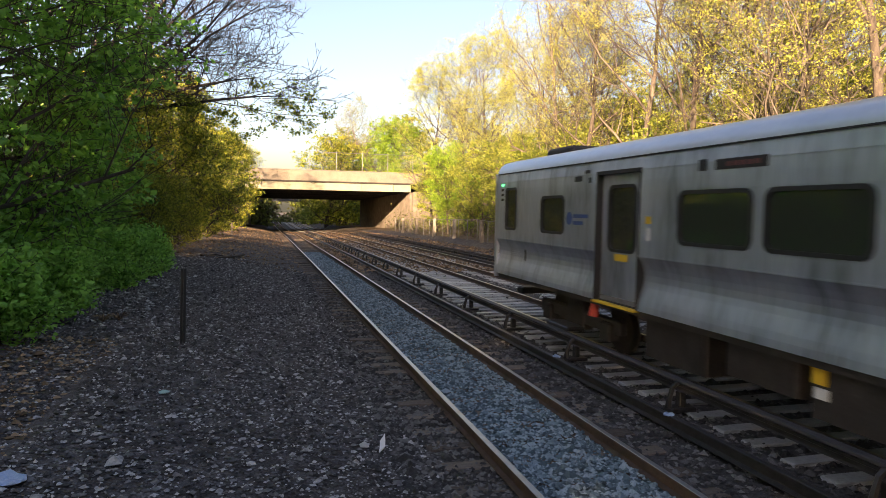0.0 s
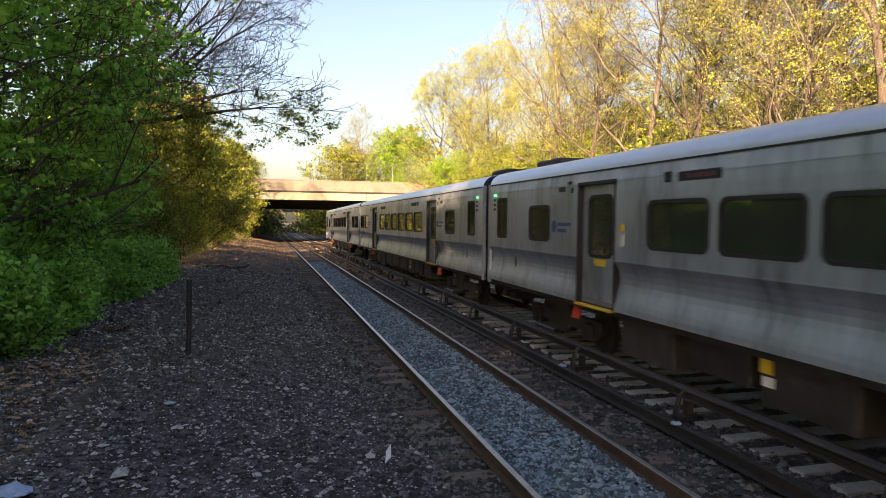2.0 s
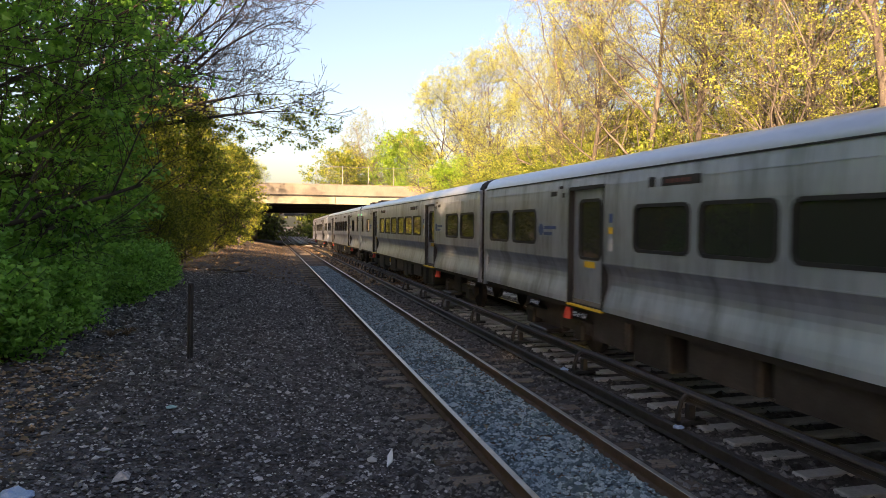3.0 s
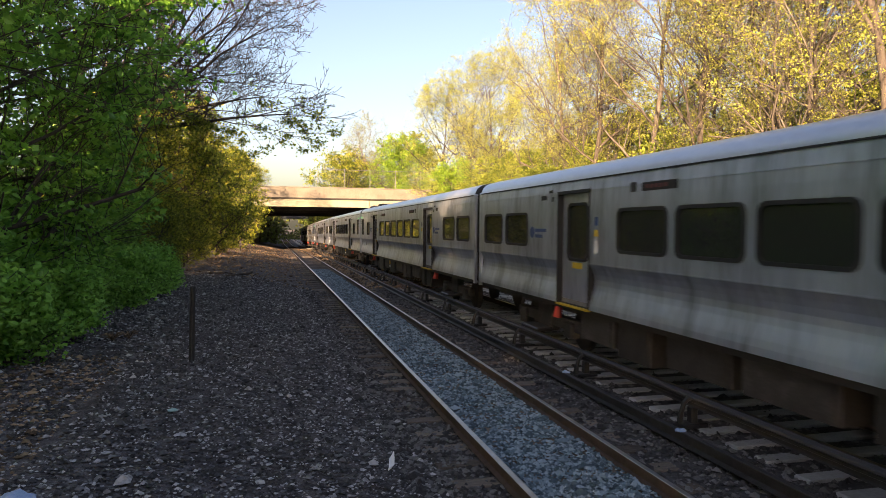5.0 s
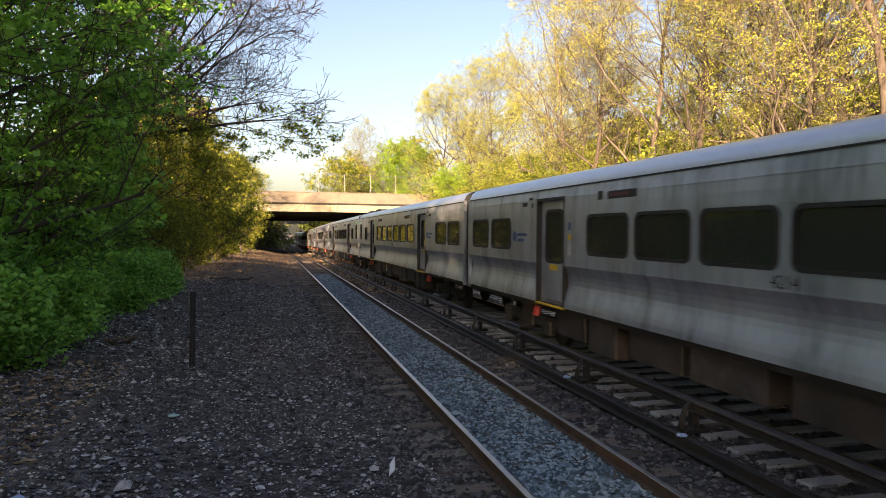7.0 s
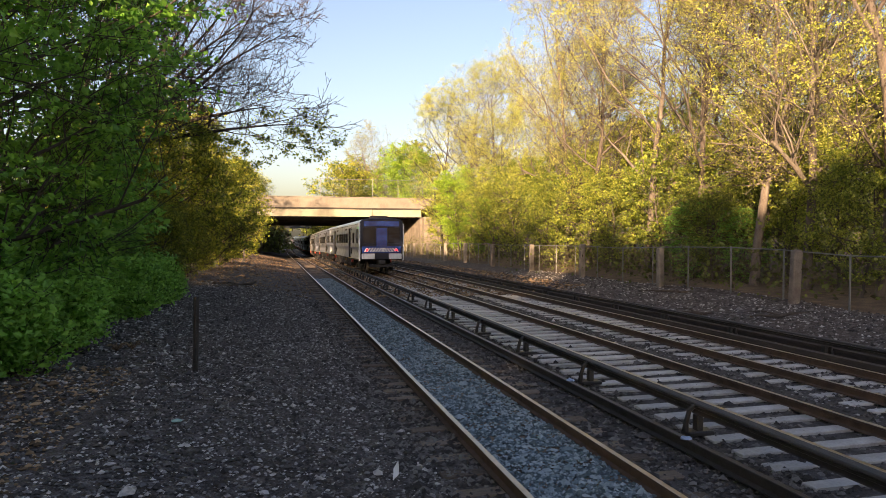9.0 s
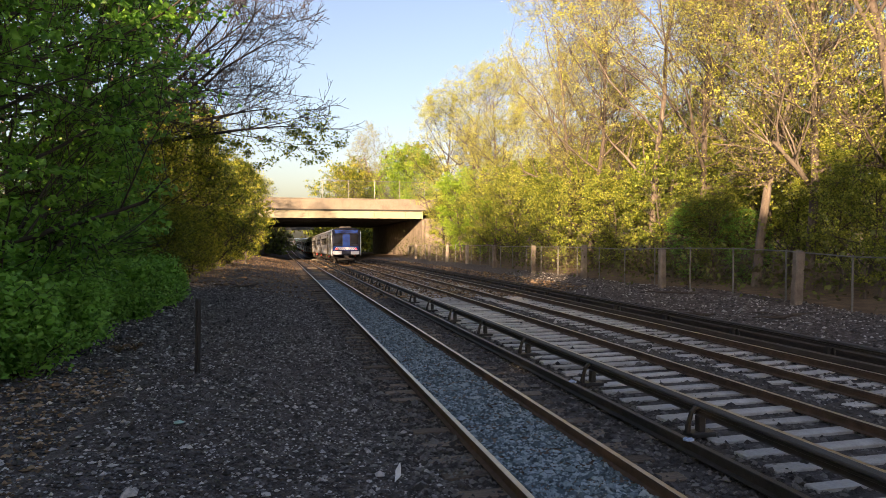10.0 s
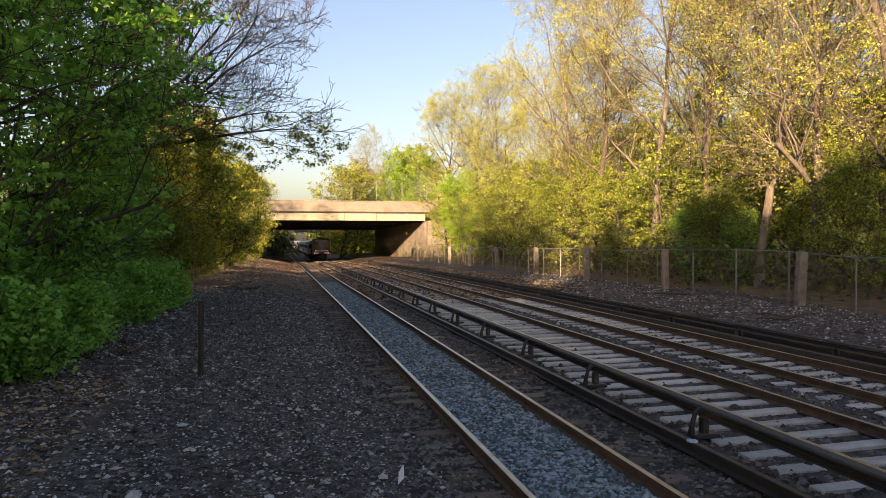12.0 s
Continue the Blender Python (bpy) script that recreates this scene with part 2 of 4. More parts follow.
# ---------------- mesh helpers ----------------
class Shape:
    """Collects simple solids into one mesh."""

    def __init__(self):
        self.v, self.f, self.mi = [], [], []

    def add(self, verts, faces, mi=0):
        o = len(self.v)
        self.v += [tuple(p) for p in verts]
        self.f += [tuple(i + o for i in q) for q in faces]
        self.mi += [mi] * len(faces)
        return self

    def box(self, x0, x1, y0, y1, z0, z1, mi=0, c=0.0):
        """A block; c chamfers its upright and top edges."""
        if c <= 0:
            v = [(x, y, z) for z in (z0, z1) for x, y in ((x0, y0), (x1, y0), (x1, y1), (x0, y1))]
            return self.add(v, [(3, 2, 1, 0), (4, 5, 6, 7), (0, 1, 5, 4), (1, 2, 6, 5), (2, 3, 7, 6), (3, 0, 4, 7)], mi)
        ring = lambda e, z: [(x0 + e + c, y0 + e, z), (x1 - e - c, y0 + e, z), (x1 - e, y0 + e + c, z), (x1 - e, y1 - e - c, z),
                             (x1 - e - c, y1 - e, z), (x0 + e + c, y1 - e, z), (x0 + e, y1 - e - c, z), (x0 + e, y0 + e + c, z)]
        v = ring(0, z0) + ring(0, z1 - c) + ring(c, z1)
        fs = [tuple(range(7, -1, -1)), tuple(range(16, 24))]
        for k in range(2):
            for i in range(8):
                j = (i + 1) % 8
                fs.append((8 * k + i, 8 * k + j, 8 * k + 8 + j, 8 * k + 8 + i))
        return self.add(v, fs, mi)

    def sweep(self, section, path, mi=0, caps=True):
        """A closed section (list of (x, z)) carried along a path of (x, y, z)."""
        n = len(section)
        v, fs = [], []
        for px, py, pz in path:
            v += [(px + a, py, pz + b) for a, b in section]
        for k in range(len(path) - 1):
            for i in range(n):
                j = (i + 1) % n
                fs.append((k * n + i, k * n + j, (k + 1) * n + j, (k + 1) * n + i))
        if caps:
            fs += [tuple(range(n)), tuple(range(len(path) * n - 1, (len(path) - 1) * n - 1, -1))]
        return self.add(v, fs, mi)

    def tube(self, pts, radii, sides=6, mi=0, cap=True):
        pts = [Vector(p) for p in pts]
        v, fs = [], []
        for k, (p, r) in enumerate(zip(pts, radii)):
            d = (pts[min(k + 1, len(pts) - 1)] - pts[max(k - 1, 0)]).normalized()
            a = d.orthogonal().normalized() if k == 0 else (a - d * a.dot(d)).normalized()
            b = d.cross(a)
            v += [p + r * (math.cos(6.2832 * i / sides) * a + math.sin(6.2832 * i / sides) * b) for i in range(sides)]
            if k:
                o = (k - 1) * sides
                fs += [(o + i, o + (i + 1) % sides, o + sides + (i + 1) % sides, o + sides + i) for i in range(sides)]
        if cap:
            fs += [tuple(range(sides - 1, -1, -1)), tuple(range((len(pts) - 1) * sides, len(pts) * sides))]
        return self.add(v, fs, mi)

    def skin(self, name, mat, thick):
        """The collected faces as one joined sheet with thickness."""
        me = self.mesh(name, mat)
        bm = bmesh.new()
        bm.from_mesh(me)
        bmesh.ops.remove_doubles(bm, verts=bm.verts[:], dist=0.0005)
        bmesh.ops.recalc_face_normals(bm, faces=bm.faces[:])
        bmesh.ops.solidify(bm, geom=bm.faces[:], thickness=thick)
        bm.to_mesh(me)
        bm.free()
        return me

    def mesh(self, name, mats, smooth=False):
        me = bpy.data.meshes.new(name)
        me.from_pydata(self.v, [], self.f)
        for m in mats if isinstance(mats, (list, tuple)) else [mats]:
            me.materials.append(m)
        me.polygons.foreach_set("material_index", self.mi)
        if smooth:
            me.polygons.foreach_set("use_smooth", [True] * len(self.f))
        me.update()
        return me


def thing(name, label, category, group="", kind="", at=None):
    ob = tagged(new(name), label, category, group, kind)
    if at is not None:
        ob.matrix_basis = at
    return ob


def part(name, me, parent, label="", at=None):
    """Links a mesh as one part under a thing."""
    ob = new(name, me)
    ob.parent = parent
    if at is not None:
        ob.matrix_basis = at
    if label:
        tagged(ob, label)
    return ob


def solo(name, me, label, category, group="", kind="", at=None):
    ob = tagged(new(name, me), label, category, group, kind)
    if at is not None:
        ob.matrix_basis = at
    return ob


# ---------------- lie of the land ----------------
def bend(y):
    """How far the line has swung right and fallen, y metres ahead."""
    q = min(max(y, 0), 110.0)
    e = max(y - 110.0, 0)
    return 0.55e-4 * q * q + 0.01 * e, -0.95e-4 * q * q - 0.018 * min(e, 40) - 0.004 * max(e - 40, 0)


PROFILE = [(-400, 9.0), (-60, 3.5), (-20, 1.7), (-10, 1.15), (-5, 0.85), (-1.5, 0.48), (0.6, 0.05), (1.7, -0.2), (4.9, -0.2), (6.0, -0.2),
           (8.6, -0.2), (9.0, -0.2), (12.2, -0.22), (13.3, -0.1), (15.2, 0.25), (17.5, 0.42), (22, 0.6), (40, 1.2), (90, 3.0), (400, 10.0)]
PX, PZ = [a for a, _ in PROFILE], [b for _, b in PROFILE]


def ground(x, y):
    dx, dz = bend(y)
    u = x - dx
    z = float(np.interp(u, PX, PZ)) + dz
    rough = 0.05 * noise.noise((x * 0.5, y * 0.35, 0)) + 0.02 * noise.noise((x * 2, y * 2, 3))
    k = 1.0 if (u < 1.2 or u > 13) else 0.35
    if u < -2 or u > 17:
        rough += 0.12 * noise.noise((x * 0.2, y * 0.2, 7))
    return z + k * rough


def build_ground():
    xs = [-400, -200, -100, -60, -40, -30, -24, -19, -15, -12, -10, -8.5, -7.3] + [round(-6.4 + 0.3 * i, 2) for i in range(82)] + [18.6, 19.5, 21, 23, 26, 30, 36, 44, 60, 90, 150, 250, 400]
    ys = [-300, -150, -80, -50, -35, -25, -18, -13, -9, -6, -3, -1] + [0.35 * i for i in range(100)] + [35 + 0.9 * i for i in range(60)] + [90 + 3 * i for i in range(40)] + [215, 230, 260, 300, 360, 450, 600, 900]
    n = len(xs)
    v = [(x + bend(y)[0], y, ground(x + bend(y)[0], y)) for y in ys for x in xs]
    f = [(j * n + i, j * n + i + 1, (j + 1) * n + i + 1, (j + 1) * n + i) for j in range(len(ys) - 1) for i in range(n - 1)]
    mi = []
    for j in range(len(ys) - 1):
        for i in range(n - 1):
            xm = (xs[i] + xs[i + 1]) / 2
            mi.append(3 if 2.5 < xm < 4.1 else 1 if 1.3 < xm < 12.9 else (2 if xm > 17.4 or xm < -6 else 0))
    s = Shape()
    s.v, s.f, s.mi = v, f, mi
    solo("ground", s.mesh("ground", [M["soil"], M["ballast"], M["litter"], M["blue_stone"]], True), "stony railway cutting floor with dark ballast", "ground", kind="structure")


build_ground()

# ---------------- tracks ----------------
RAIL = [(-0.065, -0.16), (0.065, -0.16), (0.065, -0.148), (0.012, -0.13), (0.012, -0.045), (0.036, -0.034), (0.036, -0.004), (0.03, 0.0),
        (-0.03, 0.0), (-0.036, -0.004), (-0.036, -0.034), (-0.012, -0.045), (-0.012, -0.13), (-0.065, -0.148)]
RUN = [-30, -10] + [2 * i for i in range(60)] + [120 + 10 * i for i in range(30)]


def line(x, ys=RUN, up=0.0):
    return [(x + bend(y)[0], y, bend(y)[1] + up) for y in ys]


def rail(name, x, parent):
    s = Shape().sweep(RAIL, line(x))
    s.mi = [1 if i % 14 in (6, 7, 8) and i < 14 * (len(RUN) - 1) else 0 for i in range(len(s.f))]
    return part(name, s.mesh(name, [M["rail_side"], M["rail_top"]]), parent)


def tie_mesh(name, length, width, mat, seed):
    r = random.Random(seed)
    s = Shape().box(-length / 2, length / 2, -width / 2, width / 2, -0.14, 0.0, c=0.012)
    s.v = [(x + r.uniform(-.008, .008), y + r.uniform(-.012, .012), z + r.uniform(-.006, .004)) for x, y, z in s.v]
    return s.mesh(name, mat)


def track(name, xc, label, mat, length, top, pitch, far=88.0, near=2.0, shift=0.0):
    tr = thing(name, label, "railway track", kind="structure")
    rail("rail", xc - 0.755, tr)
    rail("rail", xc + 0.755, tr)
    kinds = [tie_mesh("tie", length, 0.24, mat, k + len(name)) for k in range(4)]
    r = random.Random(int(xc * 10))
    y, n = near, 0
    rest = Shape()
    while y < 240:
        dx, dz = bend(y)
        a = r.uniform(-1.2, 1.2)
        m = pose(xc + shift + dx + r.uniform(-.04, .04), y + r.uniform(-.03, .03), dz + top + r.uniform(-.012, .008), 0, 0, a)
        if y < far:
            part("tie", kinds[n % 4], tr, at=m)
        else:
            rest.box(xc + shift + dx - length / 2, xc + shift + dx + length / 2, y - .12, y + .12, dz - 0.3, dz + top)
        y += pitch
        n += 1
    tagged(part("far_ties", rest.mesh("far_ties", mat), tr), kind="stuff")
    return tr


XA, XB, XC = 3.29, 7.45, 10.63
track("track_1", XA, "near railway track, rusty rails on sunken wooden ties", M["tie_wood"], 2.75, -0.172, 0.62)
track("track_2", XB, "middle railway track on pale ties", M["tie_concrete"], 2.9, -0.15, 0.6, shift=-0.17)
track("track_3", XC, "far railway track on pale ties", M["tie_concrete"], 2.6, -0.165, 0.6)


def third_rail(name, x, label, side, y0, y1, pitch, first):
    """Conductor rail under a cover board, carried by curved brackets."""
    t3 = thing(name, label, "third rail", kind="structure")
    ys = [y0 + (y1 - y0) * i / 60 for i in range(61)]
    part("cover_board", Shape().sweep([(-.07, .262), (.07, .262), (.07, .288), (.058, .3), (-.058, .3), (-.07, .288)], line(x, ys)).mesh("cover_board", M["board"]), t3)
    part("conductor_rail", Shape().sweep([(-.035, .13), (.035, .13), (.012, .145), (.012, .19), (.03, .2), (.03, .235), (-.03, .235), (-.03, .2), (-.012, .19), (-.012, .145)], line(x, ys)).mesh("conductor_rail", M["iron"]), t3)
    b = Shape()
    arc = [(-side * .16 * math.cos(a), 0, .12 + .14 * math.sin(a)) for a in (0, .5, 1.0, 1.45)]
    b.tube([(-side * .2, 0, -.1), (-side * .19, 0, 0.02)] + [(p[0], 0, p[2]) for p in arc], [.05, .04, .036, .036, .036, .04], 6)
    b.box(-.2, .2, -.11, .11, -.15, -.09, c=.015)
    b.box(-.05, .05, -.06, .06, -.09, 0.13, c=.01)
    bm = b.mesh("bracket", M["iron"])
    y = first
    while y < y1:
        dx, dz = bend(y)
        part("bracket", bm, t3, at=pose(x + dx, y, dz))
        y += pitch
    return t3


third_rail("third_rail_1", 5.83, "covered black third rail on iron brackets", 1, 3.0, 96.0, 3.3, 4.9)
for xo in (11.95, 12.8):
    tm = Shape().sweep([(-.09, -.2), (.09, -.2), (.09, .02), (.08, .03), (-.08, .03), (-.09, .02)], line(xo, [4 + 1.6 * i for i in range(58)]))
    solo("timber_sill", tm.mesh("timber_sill", M["old_timber"]), "long dark timber lying beside the far track", "timber", "lineside timbers", kind="structure")
third_rail("third_rail_2", 12.35, "covered black third rail beside the far track", -1, 5.0, 96.0, 3.3, 6.1)
low = thing("old_rail", "old dark rail lying beside the near track", "rail", kind="structure")
part("rail", Shape().sweep([(a * 1.2, b + 0.02) for a, b in RAIL], line(5.22, [2 + i * 1.5 for i in range(60)])).mesh("rail", M["iron"]), low)


# ---------------- train ----------------
HL = 12.75
SIDE = [(1.6 - 0.12 * math.sin(math.pi * (k / 9) ** 1.6), 1.1 + 0.87 * k / 9) for k in range(10)] + [(1.6, 2.25), (1.6, 2.97), (1.598, 3.2), (1.59, 3.36), (1.565, 3.58)]
WIN_Z = (2.25, 2.97)
DOORS = [(-HL + 5.4, -HL + 6.8), (HL - 6.8, HL - 5.4)]
# the row of windows sits a little nearer one door, the other way round on the other side
WINDOWS = {side: [(c + 1.72 * i - 0.73, c + 1.72 * i + 0.73) for i in range(6)] + [(HL - 4.05, HL - 2.95), (-HL + 2.25, -HL + 3.7), (-HL + .55, -HL + 1.95)]
           for side, c in ((-1, -4.45), (1, -4.15))}
CAB = (HL - 1.45, HL - 0.8)


def side_x(z):
    return float(np.interp(z, [b for _, b in SIDE], [a for a, _ in SIDE]))


def ring(y0, y1, z0, z1, r, n=4):
    """A rounded rectangle in y and z."""
    out = []
    for cy, cz, a0 in ((y1 - r, z1 - r, 0), (y0 + r, z1 - r, 90), (y0 + r, z0 + r, 180), (y1 - r, z0 + r, 270)):
        for k in range(n + 1):
            a = radians(a0 + 90 * k / n)
            out.append((cy + r * math.cos(a), cz + r * math.sin(a)))
    return out


def framed_window(car, sgn, y0, y1, z0, z1, r, parent=None, off=0.0):
    x = 1.6 - off
    fr = Shape()
    n = 20
    outer, inner = ring(y0 - .035, y1 + .035, z0 - .035, z1 + .035, r + .03), ring(y0 + .02, y1 - .02, z0 + .02, z1 - .02, r)
    v = [(sgn * (x + .012), a, b) for a, b in outer] + [(sgn * (x + .012), a, b) for a, b in inner] + [(sgn * (x - .03), a, b) for a, b in inner] + [(sgn * (x - .004), a, b) for a, b in outer]
    fs = []
    for i in range(n):
        j = (i + 1) % n
        fs += [(i, j, n + j, n + i), (n + i, n + j, 2 * n + j, 2 * n + i), (3 * n + i, 3 * n + j, j, i)]
    fr.add(v, fs)
    w = part("window_frame", fr.mesh("window_frame", M["black"]), parent or car, "black rubber window frame")
    pn = Shape()
    g = ring(y0 + .01, y1 - .01, z0 + .01, z1 - .01, r)
    v = [(sgn * (x - .022), a, b) for a, b in g] + [(sgn * (x - .03), a, b) for a, b in g]
    pn.add(v, [tuple(range(n)), tuple(range(2 * n - 1, n - 1, -1))] + [(i, n + i, n + (i + 1) % n, (i + 1) % n) for i in range(n)])
    ob = part("pane", pn.mesh("pane", M["pane"]), w, "dark tinted glass")
    return w


def build_car():
    car = thing("railway_car", "brushed stainless steel electric railway car", "train car", "cars of the train")
    for sgn in (-1, 1):
        holes = sorted([(a, b, *WIN_Z) for a, b in WINDOWS[sgn]] + [(a, b, 1.1, 3.36) for a, b in DOORS] + [(*CAB, 2.25, 3.2)])
        s = Shape()
        cuts = sorted({-HL + .12, HL - .12} | {a for h in holes for a in h[:2]})
        for a, b in zip(cuts, cuts[1:]):
            mid = (a + b) / 2
            inside = [h for h in holes if h[0] < mid < h[1]]
            for (xa, za), (xb, zb) in zip(SIDE, SIDE[1:]):
                zm = (za + zb) / 2
                if any(h[2] < zm < h[3] for h in inside):
                    continue
                o = [(sgn * xa, a, za), (sgn * xa, b, za), (sgn * xb, b, zb), (sgn * xb, a, zb)]
                s.add(o, [(0, 1, 2, 3) if sgn < 0 else (3, 2, 1, 0)])
        part("side_wall", s.skin("side_wall", M["steel"], 0.03), car)
        # belt strips and seams, standing a little proud
        for z, h in ((1.975, .018), (3.02, .012), (3.365, .01)):
            st = Shape()
            edges = [-HL + .12] + [e for d in DOORS for e in (d[0] - .02, d[1] + .02)]
            edges += [CAB[0] - .05, CAB[1] + .05, HL - .12] if z < 3.2 and z > 2.25 else [HL - .12]
            for a, b in zip(edges[::2], edges[1::2]):
                x = side_x(z)
                st.box(min(sgn * (x - .002), sgn * (x + .008)), max(sgn * (x - .002), sgn * (x + .008)), a, b, z, z + h)
            part("trim_strip", st.mesh("trim_strip", M["steel"]), car)
        sk = Shape()
        sk.box(min(sgn * 1.545, sgn * 1.5), max(sgn * 1.545, sgn * 1.5), -HL + .2, HL - .2, 1.0, 1.12)
        part("sill", sk.mesh("sill", M["under"]), car)
        for a, b in WINDOWS[sgn]:
            framed_window(car, sgn, a, b, *WIN_Z, 0.12)
        framed_window(car, sgn, *CAB, 2.25, 3.2, 0.06)
        for a, b in DOORS:
            m = (a + b) / 2
            d = Shape()
            gy, gz = (a, a + .27, b - .27, b), (1.1, 2.02, 3.12, 3.36)
            for i, j in product(range(3), range(3)):
                if (i, j) != (1, 1):
                    q = [(sgn * 1.49, gy[i], gz[j]), (sgn * 1.49, gy[i + 1], gz[j]), (sgn * 1.49, gy[i + 1], gz[j + 1]), (sgn * 1.49, gy[i], gz[j + 1])]
                    d.add(q, [(0, 1, 2, 3) if sgn < 0 else (3, 2, 1, 0)])
            do = part("door", d.skin("door", M["steel"], 0.03), car, "recessed steel sliding door")
            framed_window(car, sgn, a + .27, b - .27, 2.02, 3.12, 0.12, do, 0.11)
            j = Shape()
            for y0, y1 in ((a - .03, a + .02), (b - .02, b + .03)):
                j.box(min(sgn * 1.45, sgn * 1.604), max(sgn * 1.45, sgn * 1.604), y0, y1, 1.1, 3.4)
            j.box(min(sgn * 1.47, sgn * 1.604), max(sgn * 1.47, sgn * 1.604), a - .03, b + .03, 3.34, 3.4)
            part("door_surround", j.mesh("door_surround", M["black"]), car, "black door surround")
            t = Shape().box(min(sgn * 1.5, sgn * 1.66), max(sgn * 1.5, sgn * 1.63), a, b, 1.065, 1.1)
            part("threshold", t.mesh("threshold", M["yellow"]), car, "yellow door threshold")
            st = Shape()
            st.box(min(sgn * 1.491, sgn * 1.497), max(sgn * 1.491, sgn * 1.497), m - .22, m + .22, 1.84, 1.96)
            part("door_sticker", st.mesh("door_sticker", M["yellow"]), do, "yellow sticker")
        # destination sign and small markings
        for yc in (-3.65, 3.65):
            sg = Shape().box(min(sgn * 1.575, sgn * 1.606), max(sgn * 1.575, sgn * 1.606), yc - .48, yc + .48, 3.26, 3.4, c=.01)
            so = part("destination_sign", sg.mesh("destination_sign", M["black"]), car, "black destination sign")
            tx = Shape()
            for k in range(5):
                tx.box(min(sgn * 1.606, sgn * 1.61), max(sgn * 1.606, sgn * 1.61), yc - .36 + .13 * k, yc - .27 + .13 * k, 3.3, 3.36)
            part("sign_text", tx.mesh("sign_text", M["sign_dim"]), so, "dim red sign lettering")
            bx = Shape().box(min(sgn * 1.58, sgn * 1.607), max(sgn * 1.58, sgn * 1.607), yc + math.copysign(.75, yc) - .08, yc + math.copysign(.75, yc) + .08, 3.26, 3.42, c=.008)
            part("camera_box", bx.mesh("camera_box", M["black"]), car, "small black box")
        for yd in (-HL + 5.0, HL - 5.0):
            for dy, dz, w, h in ((0, 3.42, .16, .06), (.12 if yd < 0 else -.12, 3.26, .1, .1), (-.35 if yd < 0 else .35, 3.3, .3, .1)):
                mk = Shape().box(min(sgn * 1.58, sgn * 1.604), max(sgn * 1.58, sgn * 1.604), yd + dy - w / 2, yd + dy + w / 2, dz - h / 2, dz + h / 2, c=.006)
                part("wall_fitting", mk.mesh("wall_fitting", M["black"]), car, "small dark wall fitting")
        for y0, c2 in ((HL - 7.15, "yellow"), (-HL + 7.0, "yellow")):
            nt_ = Shape().box(min(sgn * 1.59, sgn * 1.603), max(sgn * 1.59, sgn * 1.603), y0, y0 + .16, 2.5 if c2 == "yellow" else 2.2, 2.62 if c2 == "yellow" else 2.42)
            part("notice", nt_.mesh("notice", M[c2]), car, "small notice beside the door")
        for y0, z0, z1, c2 in ((-HL + 7.02, 2.2, 2.42, "white"), (-HL + 7.02, 2.7, 2.86, "logo_blue"), (HL - 7.15, 2.24, 2.44, "white")):
            nt_ = Shape().box(min(sgn * 1.59, sgn * 1.604), max(sgn * 1.59, sgn * 1.604), y0, y0 + .13, z0, z1)
            part("notice", nt_.mesh("notice", M[c2]), car, "small notice beside the door")
        gt = Shape().box(min(sgn * 1.55, sgn * 1.585), max(sgn * 1.55, sgn * 1.585), -HL + .12, HL - .12, 3.575, 3.6)
        part("gutter", gt.mesh("gutter", M["black"]), car, "dark gutter line under the roof edge")
        for yc, y1 in ((HL - 4.3, HL - 4.47), (-HL + 5.05, -HL + 4.88)) if sgn < 0 else ((HL - 5.15, HL - 4.36), (-HL + 4.0, -HL + 4.79)):
            lg = Shape()
            c = (sgn * 1.604, yc, 2.55)
            v = [(c[0], c[1] + .13 * math.cos(a * .5236), c[2] + .13 * math.sin(a * .5236)) for a in range(12)]
            v += [(sgn * 1.598, p[1], p[2]) for p in v]
            lg.add(v, [tuple(range(12)), tuple(range(23, 11, -1))] + [(i, 12 + i, 12 + (i + 1) % 12, (i + 1) % 12) for i in range(12)])
            for k, ln in ((0, .62), (1, .42)):
                y0 = y1 - ln if sgn < 0 else y1 - .62
                lg.box(min(sgn * 1.598, sgn * 1.604), max(sgn * 1.598, sgn * 1.604), y0, y0 + ln, 2.56 - .13 * k, 2.63 - .13 * k)
            part("emblem", lg.mesh("emblem", M["logo_blue"]), car, "blue round emblem with two bars")
        for k in range(4):
            li = Shape().box(min(sgn * 1.59, sgn * 1.62), max(sgn * 1.59, sgn * 1.62), HL - .62, HL - .5, 3.28 - .12 * k, 3.34 - .12 * k, c=.008)
            part("indicator_lamp", li.mesh("indicator_lamp", M["green_lamp" if k == 0 else "black"]), car, "small side indicator lamp")
        ve = Shape()
        for k in range(3):
            ve.box(min(sgn * (side_x(1.65) - .01), sgn * (side_x(1.65) + .012)), max(sgn * (side_x(1.65) - .01), sgn * (side_x(1.65) + .012)), HL - 1.5, HL - .9, 1.6 + .05 * k, 1.62 + .05 * k)
        part("vent", ve.mesh("vent", M["steel"]), car)
    # roof: one curved shell
    prof = [(1.57, 3.58), (1.56, 3.66), (1.5, 3.78), (1.36, 3.88), (1.1, 3.95), (0.6, 4.0), (0, 4.02)]
    prof = prof + [(-a, b) for a, b in prof[-2::-1]]
    rf = Shape()
    ys = [-HL + .1, HL - .1]
    v = [(a, y, b) for y in ys for a, b in prof] + [(a * .96, y, b - .06) for y in ys for a, b in prof]
    n = len(prof)
    fs = [(i, n + i, n + i + 1, i + 1) for i in range(n - 1)] + [(2 * n + i, 2 * n + i + 1, 3 * n + i + 1, 3 * n + i) for i in range(n - 1)]
    rf.add(v, fs)
    part("roof", rf.mesh("roof", M["roof"], True), car, "pale grey curved roof")
